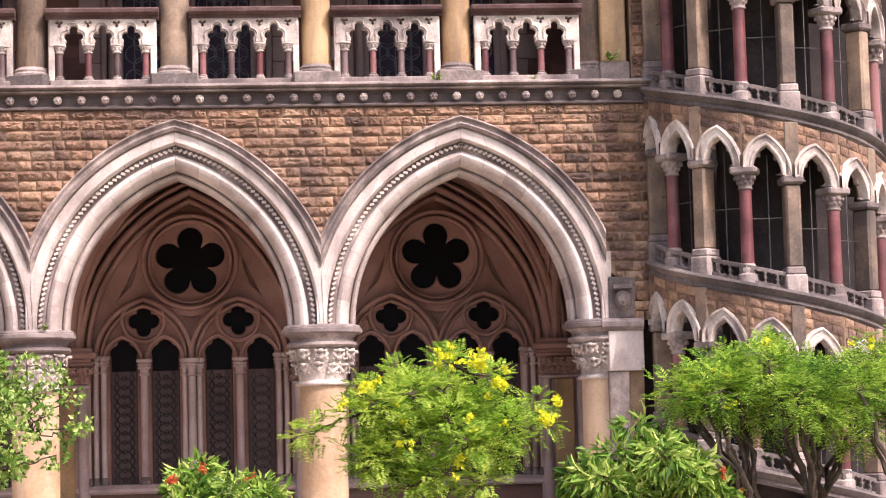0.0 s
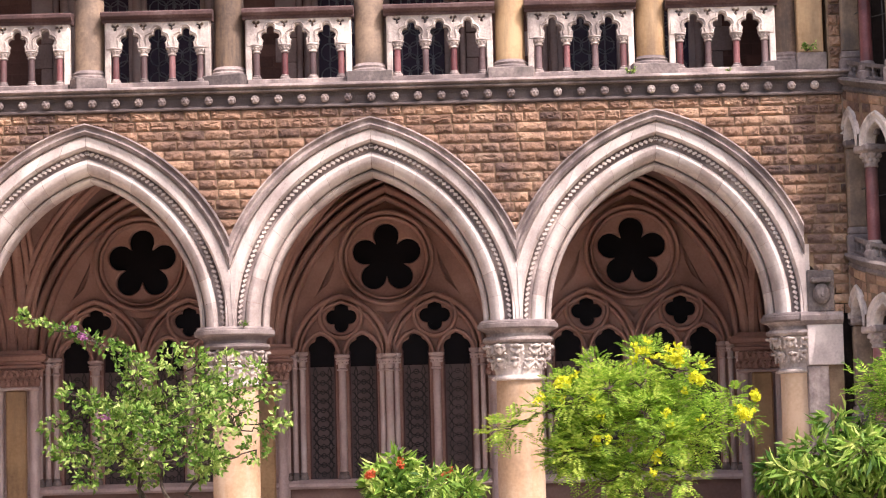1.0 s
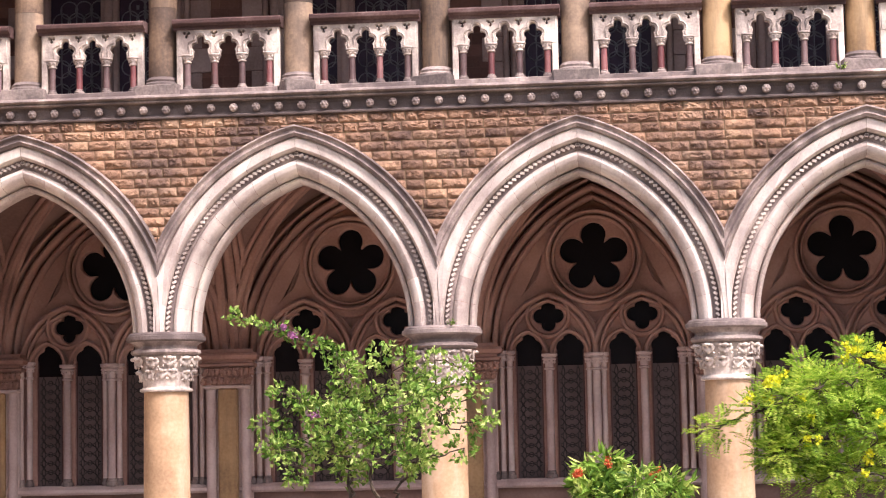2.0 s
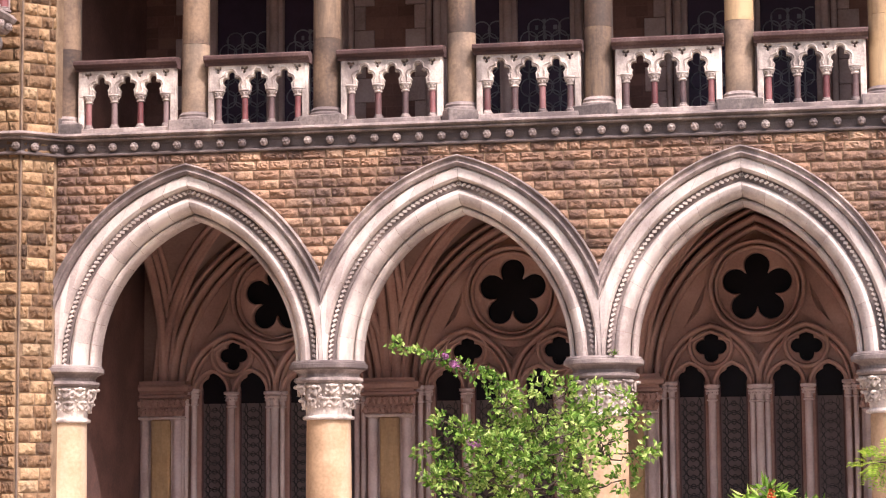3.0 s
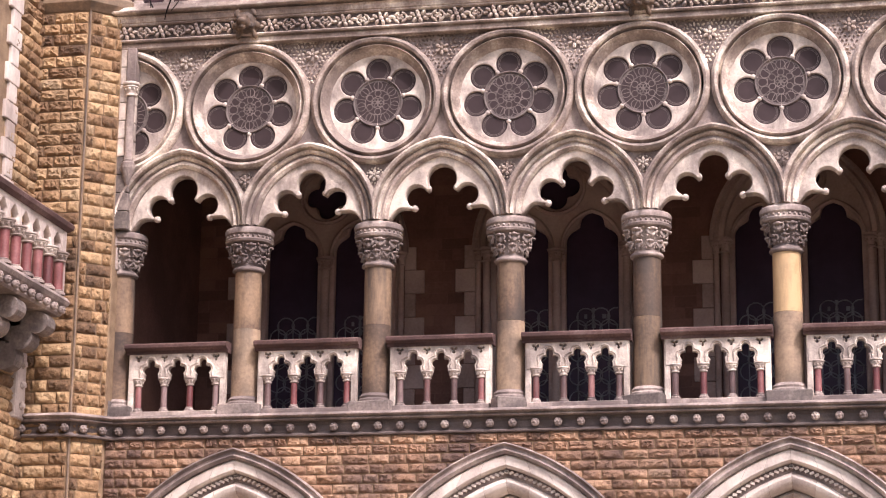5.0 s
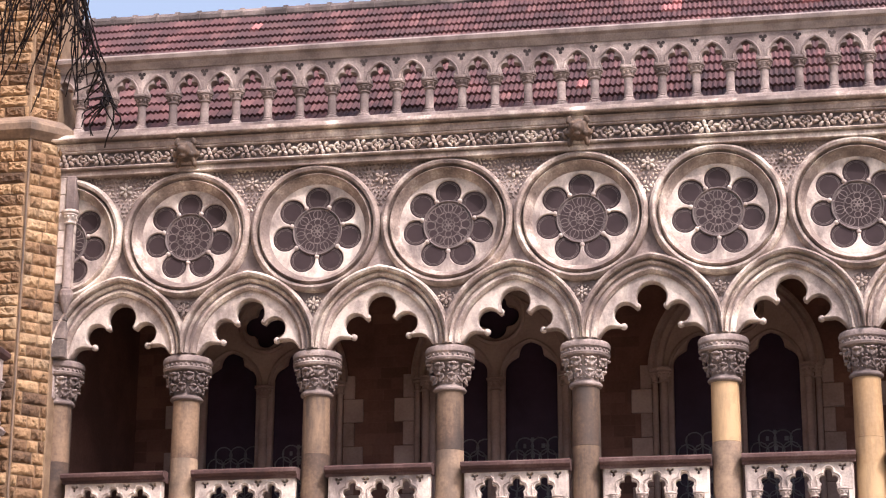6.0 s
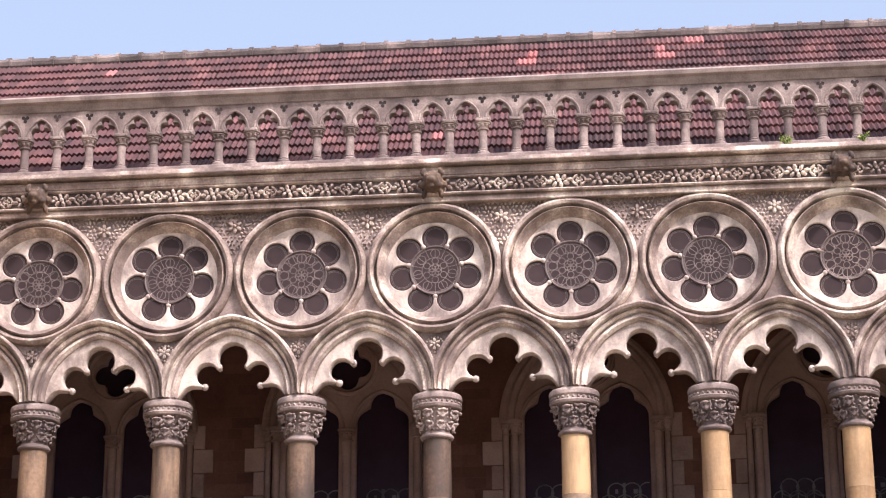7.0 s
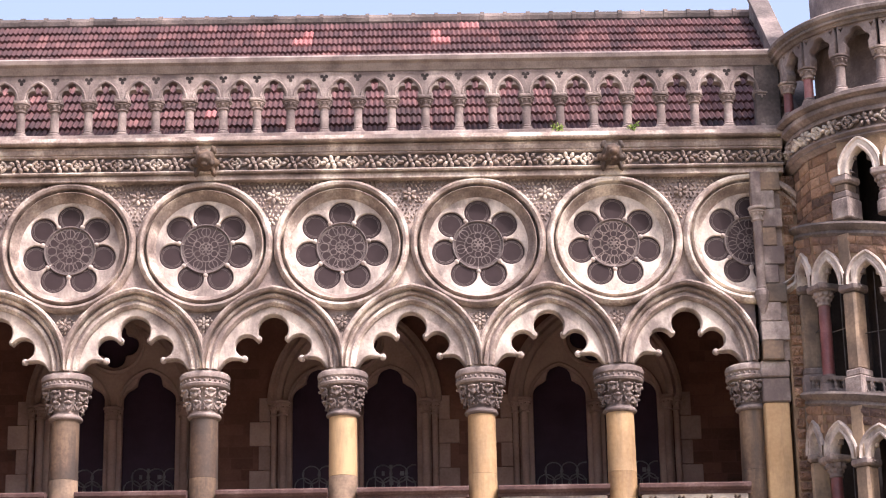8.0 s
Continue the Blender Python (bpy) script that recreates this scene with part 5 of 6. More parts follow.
def prism(bm, plan, z0, z1):
    lo = [bm.verts.new((x, y, z0)) for x, y in plan]
    hi = [bm.verts.new((x, y, z1)) for x, y in plan]
    for i in range(len(plan)):
        k = (i + 1) % len(plan)
        bm.faces.new((lo[i], lo[k], hi[k], hi[i]))
    bm.faces.new(lo)
    bm.faces.new(hi)
    return bm


prism(bm, [(-14.4, -0.47), (-13.02, -0.47), (-12.60, -0.05), (-12.60, 0.9), (-14.4, 0.9)], 0, 13.9)
prism(bm, [(-14.4, -0.33), (-13.10, -0.33), (-12.75, 0.02), (-12.75, 0.9), (-14.4, 0.9)], 13.9, 19.0)
part("core", bm, MORTAR, butt)
bm = sweep(bmesh.new(), [(-14.4, -0.47), (-13.02, -0.47), (-12.60, -0.05), (-12.58, 0.3)], [(-0.2, 13.58), (0.02, 13.58), (0.06, 13.63), (0.13, 13.70), (0.15, 13.80), (0.12, 13.85), (-0.05, 13.98), (-0.2, 13.98)])
part("cap_moulding", bm, DRUM, butt)
part("corner_roll", tube(bmesh.new(), [(-13.01, -0.475, 0.2), (-13.01, -0.475, 13.6)], 0.015, 8), DRUM, butt)
CH = Matrix.Translation((-13.02, -0.47, 0)) @ Matrix.Rotation(radians(45), 4, "Z")
butt_cells = list(block_rows(-13.86, -13.04, 3.0, 10.6, 0.188, 0.38, rb))
butt_far = list(block_rows(-13.86, -13.04, 10.6, 13.56, 0.188, 0.38, rb)) + list(block_rows(-13.86, -13.04, 0.2, 3.0, 0.188, 0.38, rb))
lay_joined("upper_blocks", WROCKS, butt_far, WINGS, butt, Matrix.Translation((0, -0.475, 0)))
chamfer = list(block_rows(0.03, 0.57, 0.2, 13.56, 0.188, 0.30, rb))
lay_joined("top_blocks", WROCKS, list(block_rows(-13.9, -13.12, 14.0, 18.9, 0.188, 0.38, rb)), WINGS, butt, Matrix.Translation((0, -0.335, 0)))

CH2 = Matrix.Translation((-13.10, -0.335, 0)) @ Matrix.Rotation(radians(45), 4, "Z")
lay_joined("top_chamfer", WROCKS, list(block_rows(0.02, 0.49, 14.0, 18.9, 0.188, 0.30, rb)), WINGS, butt, CH2)
wing = empty("wall_wing", "sunlit yellow rock-faced stone wall of the projecting wing", "wall", kind="structure")
XW = -13.80
part("core", a_box(XW - 0.5, XW - 0.005, -9.0, -0.47, 0, 19), MORTAR, wing)
WM = Matrix.Translation((XW, 0, 0)) @ Matrix.Rotation(radians(90), 4, "Z")
cells = [c for c in block_rows(-6.0, -0.50, 0.2, 18.8, 0.188, 0.38, rb) if not (-2.9 < (c[0] + c[1]) / 2 < -1.55 and c[2] > 9.3)]
near = [c for c in cells if c[0] > -2.3 and 3.0 < c[2] < 13.0][:300]
lay_joined("wing_masonry", WROCKS, [c for c in cells if c not in near], WINGS, wing, WM)
# window dressing on the wing above the balcony
for j in range(24):
    part("quoin", a_box(XW - 0.1, XW + 0.05, -1.60 - (0.30 if j % 2 else 0.18), -1.42 if j % 2 else -1.50, 9.3 + 0.3 * j, 9.3 + 0.3 * (j + 1) - 0.012, bevel=0.01), WHITE, wing)
part("reveal", a_box(XW - 0.3, XW - 0.02, -2.9, -1.75, 9.3, 16.5), DARKPANE, wing)

# balcony on the wing
balc = empty("balcony", "stone balcony with white pierced balustrade on heavy corbels", "balcony")
BX, BY0, BY1 = -13.0, -7.5, -1.22
part("slab", a_box(XW, BX - 0.02, BY0, BY1 + 0.1, 8.50, 8.62), TRIM, balc)
bm = sweep(bmesh.new(), [(BX, BY0), (BX, BY1), (XW, BY1)][::1], [(-0.3, 8.38), (0.02, 8.38), (0.05, 8.42), (0.04, 8.50), (0.11, 8.56), (0.14, 8.62), (0.10, 8.68), (-0.3, 8.70)])
part("edge_moulding", bm, TRIM, balc)
for i in range(18):
    obj("knob", KNOB, TRIM, balc, at=pose(BX + 0.10, BY1 - 0.12 - 0.30 * i, 8.46, 0, 0, 90))
bpanel = plate("pierced_panel", [notched(-0.21, 0.21, 9.34, 9.72, [trefoil_arch(0, 9.34, 0.30, 0.30)])], -0.05, 0.05, 0.008)
BR = Matrix.Rotation(radians(90), 4, "Z")
bcol = None
for i in range(14):
    y = BY1 - 0.08 - 0.42 * i
    obj("pierced_panel", bpanel, WHITE, balc, at=Matrix.Translation((BX, y - 0.21, 0)) @ BR)
    if bcol is None:
        bcol = colonnette(balc, BX, y, 8.70, 9.36, 0.08, RED, 0.14, 0.08)
    else:
        copy_thing(bcol, pose(BX, y, 0))
part("end_pier", a_box(BX - 0.08, BX + 0.06, BY1 - 0.10, BY1 + 0.06, 8.70, 9.72, bevel=0.01), WHITE, balc)
part("end_panel", a_box(XW, BX - 0.08, BY1 - 0.04, BY1 + 0.04, 8.70, 9.72, bevel=0.01), WHITE, balc)
bm = sweep(bmesh.new(), [(BX, BY0), (BX, BY1 + 0.02), (XW, BY1 + 0.02)], [(-0.12, 9.72), (0.08, 9.72), (0.13, 9.77), (0.14, 9.83), (0.10, 9.87), (-0.13, 9.87)])
part("handrail", bm, RAIL, balc, "dark weathered handrail")
for i in range(5):
    y = BY1 - 0.35 - 1.15 * i
    bm = bmesh.new()
    for k, (ox, oz, r) in enumerate(((0.68, 8.20, 0.17), (0.42, 7.98, 0.19), (0.18, 7.70, 0.20))):
        tube(bm, [(XW + ox, y - 0.16, oz), (XW + ox, y + 0.16, oz)], r, 14)
        box(bm, XW - 0.05, XW + ox, y - 0.155, y + 0.155, oz - 0.05, 8.42)
    part("corbel", bm, GREY, balc, "heavy rolled grey corbel")
bm = a_box(XW - 0.05, XW + 0.10, -0.98, -0.62, 6.9, 7.95, bevel=0.02)
for z in (7.1, 7.42, 7.74):
    ball(bm, XW + 0.12, -0.80, z, 0.07)
tagged(part("wall_bracket", bm, WHITE), "white stone bracket with carved studs under the balcony", "bracket")

# ---- stair turret ----
TX, TY, TR = 6.65, 0.0, 1.72
PITCH, STEP, A0 = 2.6, 22.5, -1.0
turret = empty("stair_turret", "round stair turret with raking arcades of piers and red marble columns", "turret")


def ramp(a, z):
    """The raking height at angle a (degrees, from the front to the right) of a line that is z high at the wall."""
    return z - PITCH * (a + 90) / 360


def on_turret(a, r):
    return TX + r * math.sin(radians(a)), TY - r * math.cos(radians(a))


def helix_band(bm, profile, z, a_lo=-110, a_hi=110, n=60, level=False):
    rows = []
    for i in range(n + 1):
        a = a_lo + (a_hi - a_lo) * i / n
        zz = z if level else ramp(a, z)
        rows.append([bm.verts.new((*on_turret(a, r), zz + h)) for r, h in profile])
    for p, q in zip(rows, rows[1:]):
        for k in range(len(profile)):
            m = (k + 1) % len(profile)
            bm.faces.new((p[k], q[k], q[m], p[m]))
    return bm


# Newel and stair soffits take their inner shade from a near-black colour.
part("stair_core", lathe(bmesh.new(), [(0.72, 0.0), (0.72, 16.0)], 24, TX, TY), SHADESTONE, turret, "stone newel drum, inner shade put in its colour", smooth=True)
STRING = [(1.35, -0.20), (TR + 0.05, -0.20), (TR + 0.09, -0.16), (TR + 0.07, -0.11), (TR + 0.12, -0.07), (TR + 0.15, -0.02), (TR + 0.12, 0.02), (1.35, 0.03)]
half = TR * math.sin(radians(STEP / 2))
chord = TR * math.cos(radians(STEP / 2))


def turret_panel(z_spring, z_top):
    """One bay between two supports: brick spandrel pierced by a pointed arch, in the bay's own plane."""
    op = pointed(0, z_spring, 0.24, 0.46, 99, 10)
    h = half + 0.014
    return [[(-h, z_spring), *[(-0.22, z_spring)], *op[1:-1], (0.22, z_spring), (h, z_spring), (h, z_top), (-h, z_top)]]


TBRICK = [rock_mesh(120 + i, BLOCK, 0.03, 3, 3) for i in range(6)]


def rake(me, shear):
    for v in me.vertices:
        v.co.z += v.co.x * shear
    return me


SHEAR = -PITCH / 360 * STEP / (2 * half)
SH0 = rake(plate("spandrel", turret_panel(1.64, 2.42), -0.07, 0.10), SHEAR)
SH1 = plate("spandrel", turret_panel(0.62, 1.26), -0.07, 0.10)
bm = arch_band(bmesh.new(), 0, 1.64, 0.24, [(0.435, 0.05), (0.435, -0.06), (0.455, -0.115), (0.48, -0.12), (0.495, -0.10), (0.55, -0.10), (0.575, -0.13), (0.60, -0.12), (0.61, -0.06)], half, 10)
AR0 = rake(mesh_of("arch", bm, True), SHEAR)
bm = arch_band(bmesh.new(), 0, 0.62, 0.24, [(0.435, 0.05), (0.435, -0.06), (0.455, -0.115), (0.48, -0.12), (0.495, -0.10), (0.55, -0.10), (0.575, -0.13), (0.60, -0.12), (0.61, -0.06)], half, 10)
AR1 = mesh_of("arch", bm, True)
cusp = foil(0, 1.64, [(0, 0.27, 0.10), (-0.10, 0.10, 0.11), (0.10, 0.10, 0.11), (0, 0.0, 0.14)], 50, 0, 180)
CU0 = rake(plate("cusps", [pointed(0, 1.64, 0.24, 0.465, 99, 10) + cusp], -0.02, 0.06, 0.008), SHEAR)
CU1 = CU0.copy()
CU1.transform(Matrix.Translation((0, 0, -1.02)))
LOW = rake(plate("low_parapet", [[(-half, 0.0), (half, 0.0), (half, 0.26), (-half, 0.26)], foil(-0.17, 0.135, petals(4, 0.05, 0.045, 0.05, 45), 32), foil(0.0, 0.135, petals(4, 0.05, 0.045, 0.05, 45), 32), foil(0.17, 0.135, petals(4, 0.05, 0.045, 0.05, 45), 32)], -0.04, 0.05, 0.006), SHEAR)
bcells = [c for c in block_rows(-half, half, 1.72, 2.41, 0.138, 0.21, rb) if (abs((c[0] + c[1]) / 2) + 0.24) ** 2 + ((c[2] + c[3]) / 2 - 1.64) ** 2 > 0.585 ** 2 and c[1] - c[0] > 0.07]
SPAN = []
for a, b, z0, z1 in bcells:
    me = rb.choice(TBRICK).copy()
    me.transform(Matrix.Translation(((a + b) / 2, -0.07, (z0 + z1) / 2)) @ Matrix.Diagonal((b - a - 0.012, 1, z1 - z0 - 0.012, 1)))
    SPAN.append(rake(me, SHEAR))


def support(kind, z0, height):
    """A pier or a red column, built at the origin with its foot at 0; the front faces -y."""
    if kind == "pier":
        p = part("pier", a_box(-0.11, 0.11, -0.14, 0.14, 0.36, height - 0.10, bevel=0.03), DRUM if z0 else GREY, turret, "worn buff-grey square pier")
        part("base", a_box(-0.155, 0.155, -0.18, 0.18, -0.06, 0.26, bevel=0.02), TRIM, p)
        part("plinth", a_box(-0.135, 0.135, -0.16, 0.16, 0.26, 0.37, bevel=0.02), TRIM, p)
        part("impost", a_box(-0.16, 0.16, -0.18, 0.18, height - 0.10, height + 0.02, bevel=0.03), TRIM, p)
        if height > 1:
            part("strip", a_box(-0.10, 0.10, -0.17, 0.06, height + 0.02, 2.42, bevel=0.012), DRUM, p)
    else:
        p = part("column", lathe(bmesh.new(), [(0.094, 0.28), (0.088, height - 0.30)], 16), RED, turret, "red marble column", smooth=True)
        part("base", lathe(bmesh.new(), [(0.15, -0.06), (0.15, 0.12), (0.12, 0.15), (0.125, 0.20), (0.115, 0.25), (0.096, 0.28)], 16), TRIM, p, smooth=True)
        bm = lathe(bmesh.new(), [(0.088, height - 0.31), (0.112, height - 0.295), (0.095, height - 0.27), (0.11, height - 0.2), (0.15, height - 0.09)], 16)
        for i in range(9):
            a = 2 * math.pi * i / 9
            ball(bm, 0.13 * math.sin(a), -0.13 * math.cos(a), height - 0.14, 0.042)
            ball(bm, 0.105 * math.sin(a + 0.3), -0.105 * math.cos(a + 0.3), height - 0.21, 0.03)
        obj("capital", fuse("capital", bm, 0.009), TRIM, p, "carved foliage capital")
        part("abacus", a_box(-0.185, 0.185, -0.185, 0.185, height - 0.09, height + 0.02, bevel=0.025), TRIM, p)
    return p


protos = {}


def put_support(kind, height, a, z, mat_flag=1):
    m = Matrix.Translation((*on_turret(a, TR - 0.08), z)) @ Matrix.Rotation(radians(a), 4, "Z")
    key = (kind, height)
    if key in protos:
        copy_thing(protos[key], m)
    else:
        protos[key] = support(kind, mat_flag, height)
        protos[key].matrix_basis = m


angles = [A0 + STEP * k for k in range(-4, 5)]
for lev in range(-2, 3):
    z0 = 6.9 + PITCH * lev
    part("string_course", helix_band(bmesh.new(), STRING, z0), GREY, turret, "dark weathered raking string course", smooth=True)
    part("stair_soffit", helix_band(bmesh.new(), [(0.7, -0.16), (1.4, -0.16), (1.4, -0.10), (0.7, -0.10)], z0), SHADESTONE, turret)
    top = lev == 2
    for k, a in enumerate(angles):
        idx = k - 4
        if not top:
            put_support("pier" if idx % 2 == 0 else "column", 1.64, a, ramp(a, z0))
        if a + STEP > 112:
            continue
        mid = a + STEP / 2
        zb = ramp(mid, z0)
        m = Matrix.Translation((*on_turret(mid, chord), zb)) @ Matrix.Rotation(radians(mid), 4, "Z")
        if not top:
            obj("spandrel", SH0, MORTAR, turret, at=m)
            obj("arch", AR0, LIME, turret, "white stone pointed arch", m)
            obj("cusps", CU0, TRIM, turret, at=m)
            for me in SPAN:
                obj("block", me, None, turret, at=m)
        if top:
            continue
        obj("low_parapet", LOW, GREY, turret, "pierced grey low parapet", m)
        bm = tube(bmesh.new(), [(0, 0.12, 0.2), (0, 0.12, 1.9)], 0.009, 4)
        tube(bm, [(-half, 0.12, 1.0), (half, 0.12, 1.0)], 0.009, 4)
        part("iron_grille", bm, IRON, turret, at=m)
# topmost storey under the level frieze
for k, a in enumerate(angles):
    idx = k - 4
    z = 11.87
    if -60 < a < 60:
        if idx % 2 == 0:
            put_support("pier", 0.60, a, z + 0.03)
        else:
            put_support("column", 0.605, a, z + 0.03)
for k, a in enumerate(angles[:-1]):
    mid = a + STEP / 2
    m = Matrix.Translation((*on_turret(mid, chord), 11.90)) @ Matrix.Rotation(radians(mid), 4, "Z")
    if -45 < mid < 60:
        obj("spandrel", SH1, MORTAR, turret, at=m)
        obj("arch", AR1, LIME, turret, "white stone pointed arch", m)
        obj("cusps", CU1, TRIM, turret, at=m)
    elif mid < 0:
        [lay(turret, TBRICK, *c, m=m) for c in block_rows(-half, half, -0.2, 1.27, 0.16, 0.3, rb)]
        part("backing", a_box(-half, half, 0.0, 0.08, -0.2, 1.27), MORTAR, turret, at=m)
LEVEL = [(1.3, 13.0), (TR + 0.02, 13.0), (TR + 0.05, 13.03), (TR + 0.10, 13.06), (TR + 0.08, 13.09), (TR + 0.13, 13.13), (TR + 0.13, 13.16), (TR + 0.06, 13.18), (TR + 0.05, 13.40), (TR + 0.13, 13.41), (TR + 0.14, 13.44), (TR + 0.10, 13.45), (TR + 0.10, 13.49), (TR + 0.20, 13.55), (TR + 0.21, 13.61), (TR + 0.17, 13.62), (TR + 0.18, 13.64), (TR + 0.28, 13.68), (TR + 0.28, 13.74), (TR + 0.2, 13.78), (1.2, 13.80)]
part("frieze_moulding", lathe(bmesh.new(), LEVEL, 60, TX, TY, -115, 115, False), TRIM, turret, smooth=True)
for i in range(10):
    a = -84 + 18.4 * i
    m = Matrix.Translation((*on_turret(a, TR + 0.04), 0)) @ Matrix.Rotation(radians(a), 4, "Z")
    obj("frieze_flower", FRIEZE, LIME, turret, at=m)
TOPR, TOPZ = 1.82, -0.13
tpanel = plate("pierced_panel", [notched(-0.295, 0.295, 14.50, 15.02, [trefoil_arch(0, 14.50, 0.40, 0.42)]), little_trefoil(-0.24, 14.90, 0.04), little_trefoil(0.24, 14.90, 0.04)], -0.08, 0.08, 0.008)
tcols = []
for i in range(11):
    a = -100 + 20 * i
    m = Matrix.Translation((*on_turret(a, TOPR), TOPZ)) @ Matrix.Rotation(radians(a), 4, "Z")
    if i < 2:
        tcol = colonnette(turret, 0, 0, 13.90, 14.51, 0.075, (TRIM, RED)[i], 0.17, 0.12, cap_mat=TRIM)
        tcol.matrix_basis = m
        tcols.append(tcol)
    else:
        copy_thing(tcols[i == 2], m)
    mid = a + 10
    obj("pierced_panel", tpanel, TRIM, turret, at=Matrix.Translation((*on_turret(mid, TOPR * math.cos(radians(10))), TOPZ)) @ Matrix.Rotation(radians(mid), 4, "Z"))
part("top_cornice", lathe(bmesh.new(), [(1.4, 14.83), (TOPR + 0.10, 14.83), (TOPR + 0.12, 14.87), (TOPR + 0.16, 14.88), (TOPR + 0.17, 14.91), (TOPR + 0.15, 14.93), (TOPR + 0.21, 14.97), (TOPR + 0.22, 15.02), (TOPR + 0.17, 15.06), (1.3, 15.17)], 60, TX, TY, -115, 115, False), GREY, turret, smooth=True)
part("drum", lathe(bmesh.new(), [(1.28, 13.7), (1.28, 19.0)], 48, TX, TY), TRIM, turret, "grey stone upper drum", smooth=True)
tagged(part("wall_behind_turret", a_box(4.75, 10.5, 1.75, 2.0, 0, 15), SHADESTONE), "sandstone wall behind the turret, coloured dark for shade", "wall", kind="structure")


# ---- plants ----
def leaf_quad(verts, faces, p, d, up, length, width, fold=0.25):
    """One pointed leaf from p along d."""
    s = d.cross(up)
    if s.length < 1e-4:
        s = d.cross(Vector((1, 0.2, 0)))
    s.normalize()
    nrm = s.cross(d)
    k = len(verts)
    a, b = p + d * length * 0.45, p + d * length
    verts += [tuple(p), tuple(a + s * width / 2 + nrm * width * fold), tuple(b - nrm * length * 0.08), tuple(a - s * width / 2 + nrm * width * fold)]
    faces += [(k, k + 1, k + 2), (k, k + 2, k + 3)]


def rand_dir(r, flat=1.0):
    a, z = r.uniform(0, 2 * math.pi), r.uniform(-1, 1)
    q = math.sqrt(1 - z * z)
    return Vector((q * math.cos(a), q * math.sin(a), z * flat)).normalized()


def crown_mesh(name, verts, faces, mat, parent, label=""):
    me = bpy.data.meshes.new(name)
    me.from_pydata(verts, [], faces)
    return tagged(obj(name, me, mat, parent, label), kind="stuff")


def limb(r, p, q, n=6, wob=0.12):
    p, q = Vector(p), Vector(q)
    pts = [p]
    for i in range(1, n):
        f = i / n
        w = wob * math.sin(math.pi * f)
        pts.append(p.lerp(q, f) + Vector((r.uniform(-w, w), r.uniform(-w, w), r.uniform(-w, w) * 0.5)))
    return pts + [q]


def shrub(label, category, x, y, seed, stems, clumps, leaf, leaf_mat_, flowers=(), flower_mat=None, flower_size=0.05, compound=False, per=60, drop=0.0, twig=0.012, foot=0.1, stem_r=0.05, fan=False):
    """A plant of several stems. clumps: (dx, dy, z, radius) of the leafy masses; leaf: (length, width)."""
    r = random.Random(seed)
    ob = empty(category.replace(" ", "_"), label, category, pose(x, y, 0))
    bm = bmesh.new()
    roots = [Vector((r.uniform(-foot, foot), r.uniform(-foot, foot), -0.03)) for _ in range(stems)]
    forks = [Vector((q.x * 3 + r.uniform(-0.15, 0.15), q.y * 3 + r.uniform(-0.15, 0.15), r.uniform(0.5, 0.9))) for q in roots]
    for q, f in zip(roots, forks):
        tube(bm, limb(r, q, f, 5, 0.05), stem_r, 7, stem_r * 0.7)
    verts, faces = [], []
    nodes = [(f, stem_r * 0.6) for f in forks]
    mid = Vector((0, 0, 0.8))
    for cx, cy, cz, rad in sorted(clumps, key=lambda q: (Vector(q[:3]) - mid).length):
        c = Vector((cx, cy, cz))
        f, thick = min(nodes, key=lambda v: (v[0] - c).length)
        tube(bm, limb(r, f, c, 7, 0.08), thick, 6, max(twig * 0.7, thick * 0.6))
        if not fan or rad < 0.16:
            nodes.append((c, max(twig * 0.7, thick * 0.6)))
        n = max(16 if rad > 0.12 else 7, int(per * (rad / 0.3) ** 2))
        for i in range(n):
            d = rand_dir(r)
            p = c + Vector((d.x * rad, d.y * rad, d.z * rad * 0.8)) * r.uniform(0.25, 1.0) ** 0.6
            if i % 9 == 0:
                tube(bm, [c, c.lerp(p, 0.5) + Vector((0, 0, 0.03)), p], twig * 0.6, 3, 0.003)
            g = (d + Vector((0, 0, 0.35 - drop)) + rand_dir(r) * 0.6).normalized()
            if compound:
                L = leaf[0] * r.uniform(0.7, 1.25)
                side = g.cross(Vector((r.uniform(-0.3, 0.3), r.uniform(-0.3, 0.3), 1))).normalized()
                up = side.cross(g)
                for k in range(7):
                    fr = (k + 1) / 7.5
                    base = p + g * L * fr - Vector((0, 0, 0.25 * L * fr * fr))
                    for sgn in (-1, 1):
                        leaf_quad(verts, faces, base, (side * sgn + g * 0.45 + rand_dir(r) * 0.15).normalized(), up, leaf[1] * (1.1 - 0.5 * fr) * 2.6, leaf[1] * 0.62)
            else:
                for k in range(3):
                    g2 = (g + rand_dir(r) * 0.9 - Vector((0, 0, drop))).normalized()
                    leaf_quad(verts, faces, p + rand_dir(r) * 0.04, g2, rand_dir(r), leaf[0] * r.uniform(0.6, 1.2), leaf[1] * r.uniform(0.7, 1.15))
    part("trunk", bm, BARK, ob, smooth=True)
    crown_mesh("crown", verts, faces, leaf_mat_, ob)
    if flowers:
        verts, faces = [], []
        for fx, fy, fz, spread, cnt in flowers:
            for _ in range(cnt):
                c = Vector((fx, fy, fz)) + rand_dir(r) * spread * r.uniform(0.1, 1)
                for k in range(12):
                    leaf_quad(verts, faces, c + rand_dir(r) * flower_size * 0.5, (rand_dir(r) + Vector((0, -0.4, 0.2))).normalized(), rand_dir(r), flower_size * r.uniform(0.5, 0.9), flower_size * 0.8)
        crown_mesh("blossom", verts, faces, flower_mat, ob)
    return ob


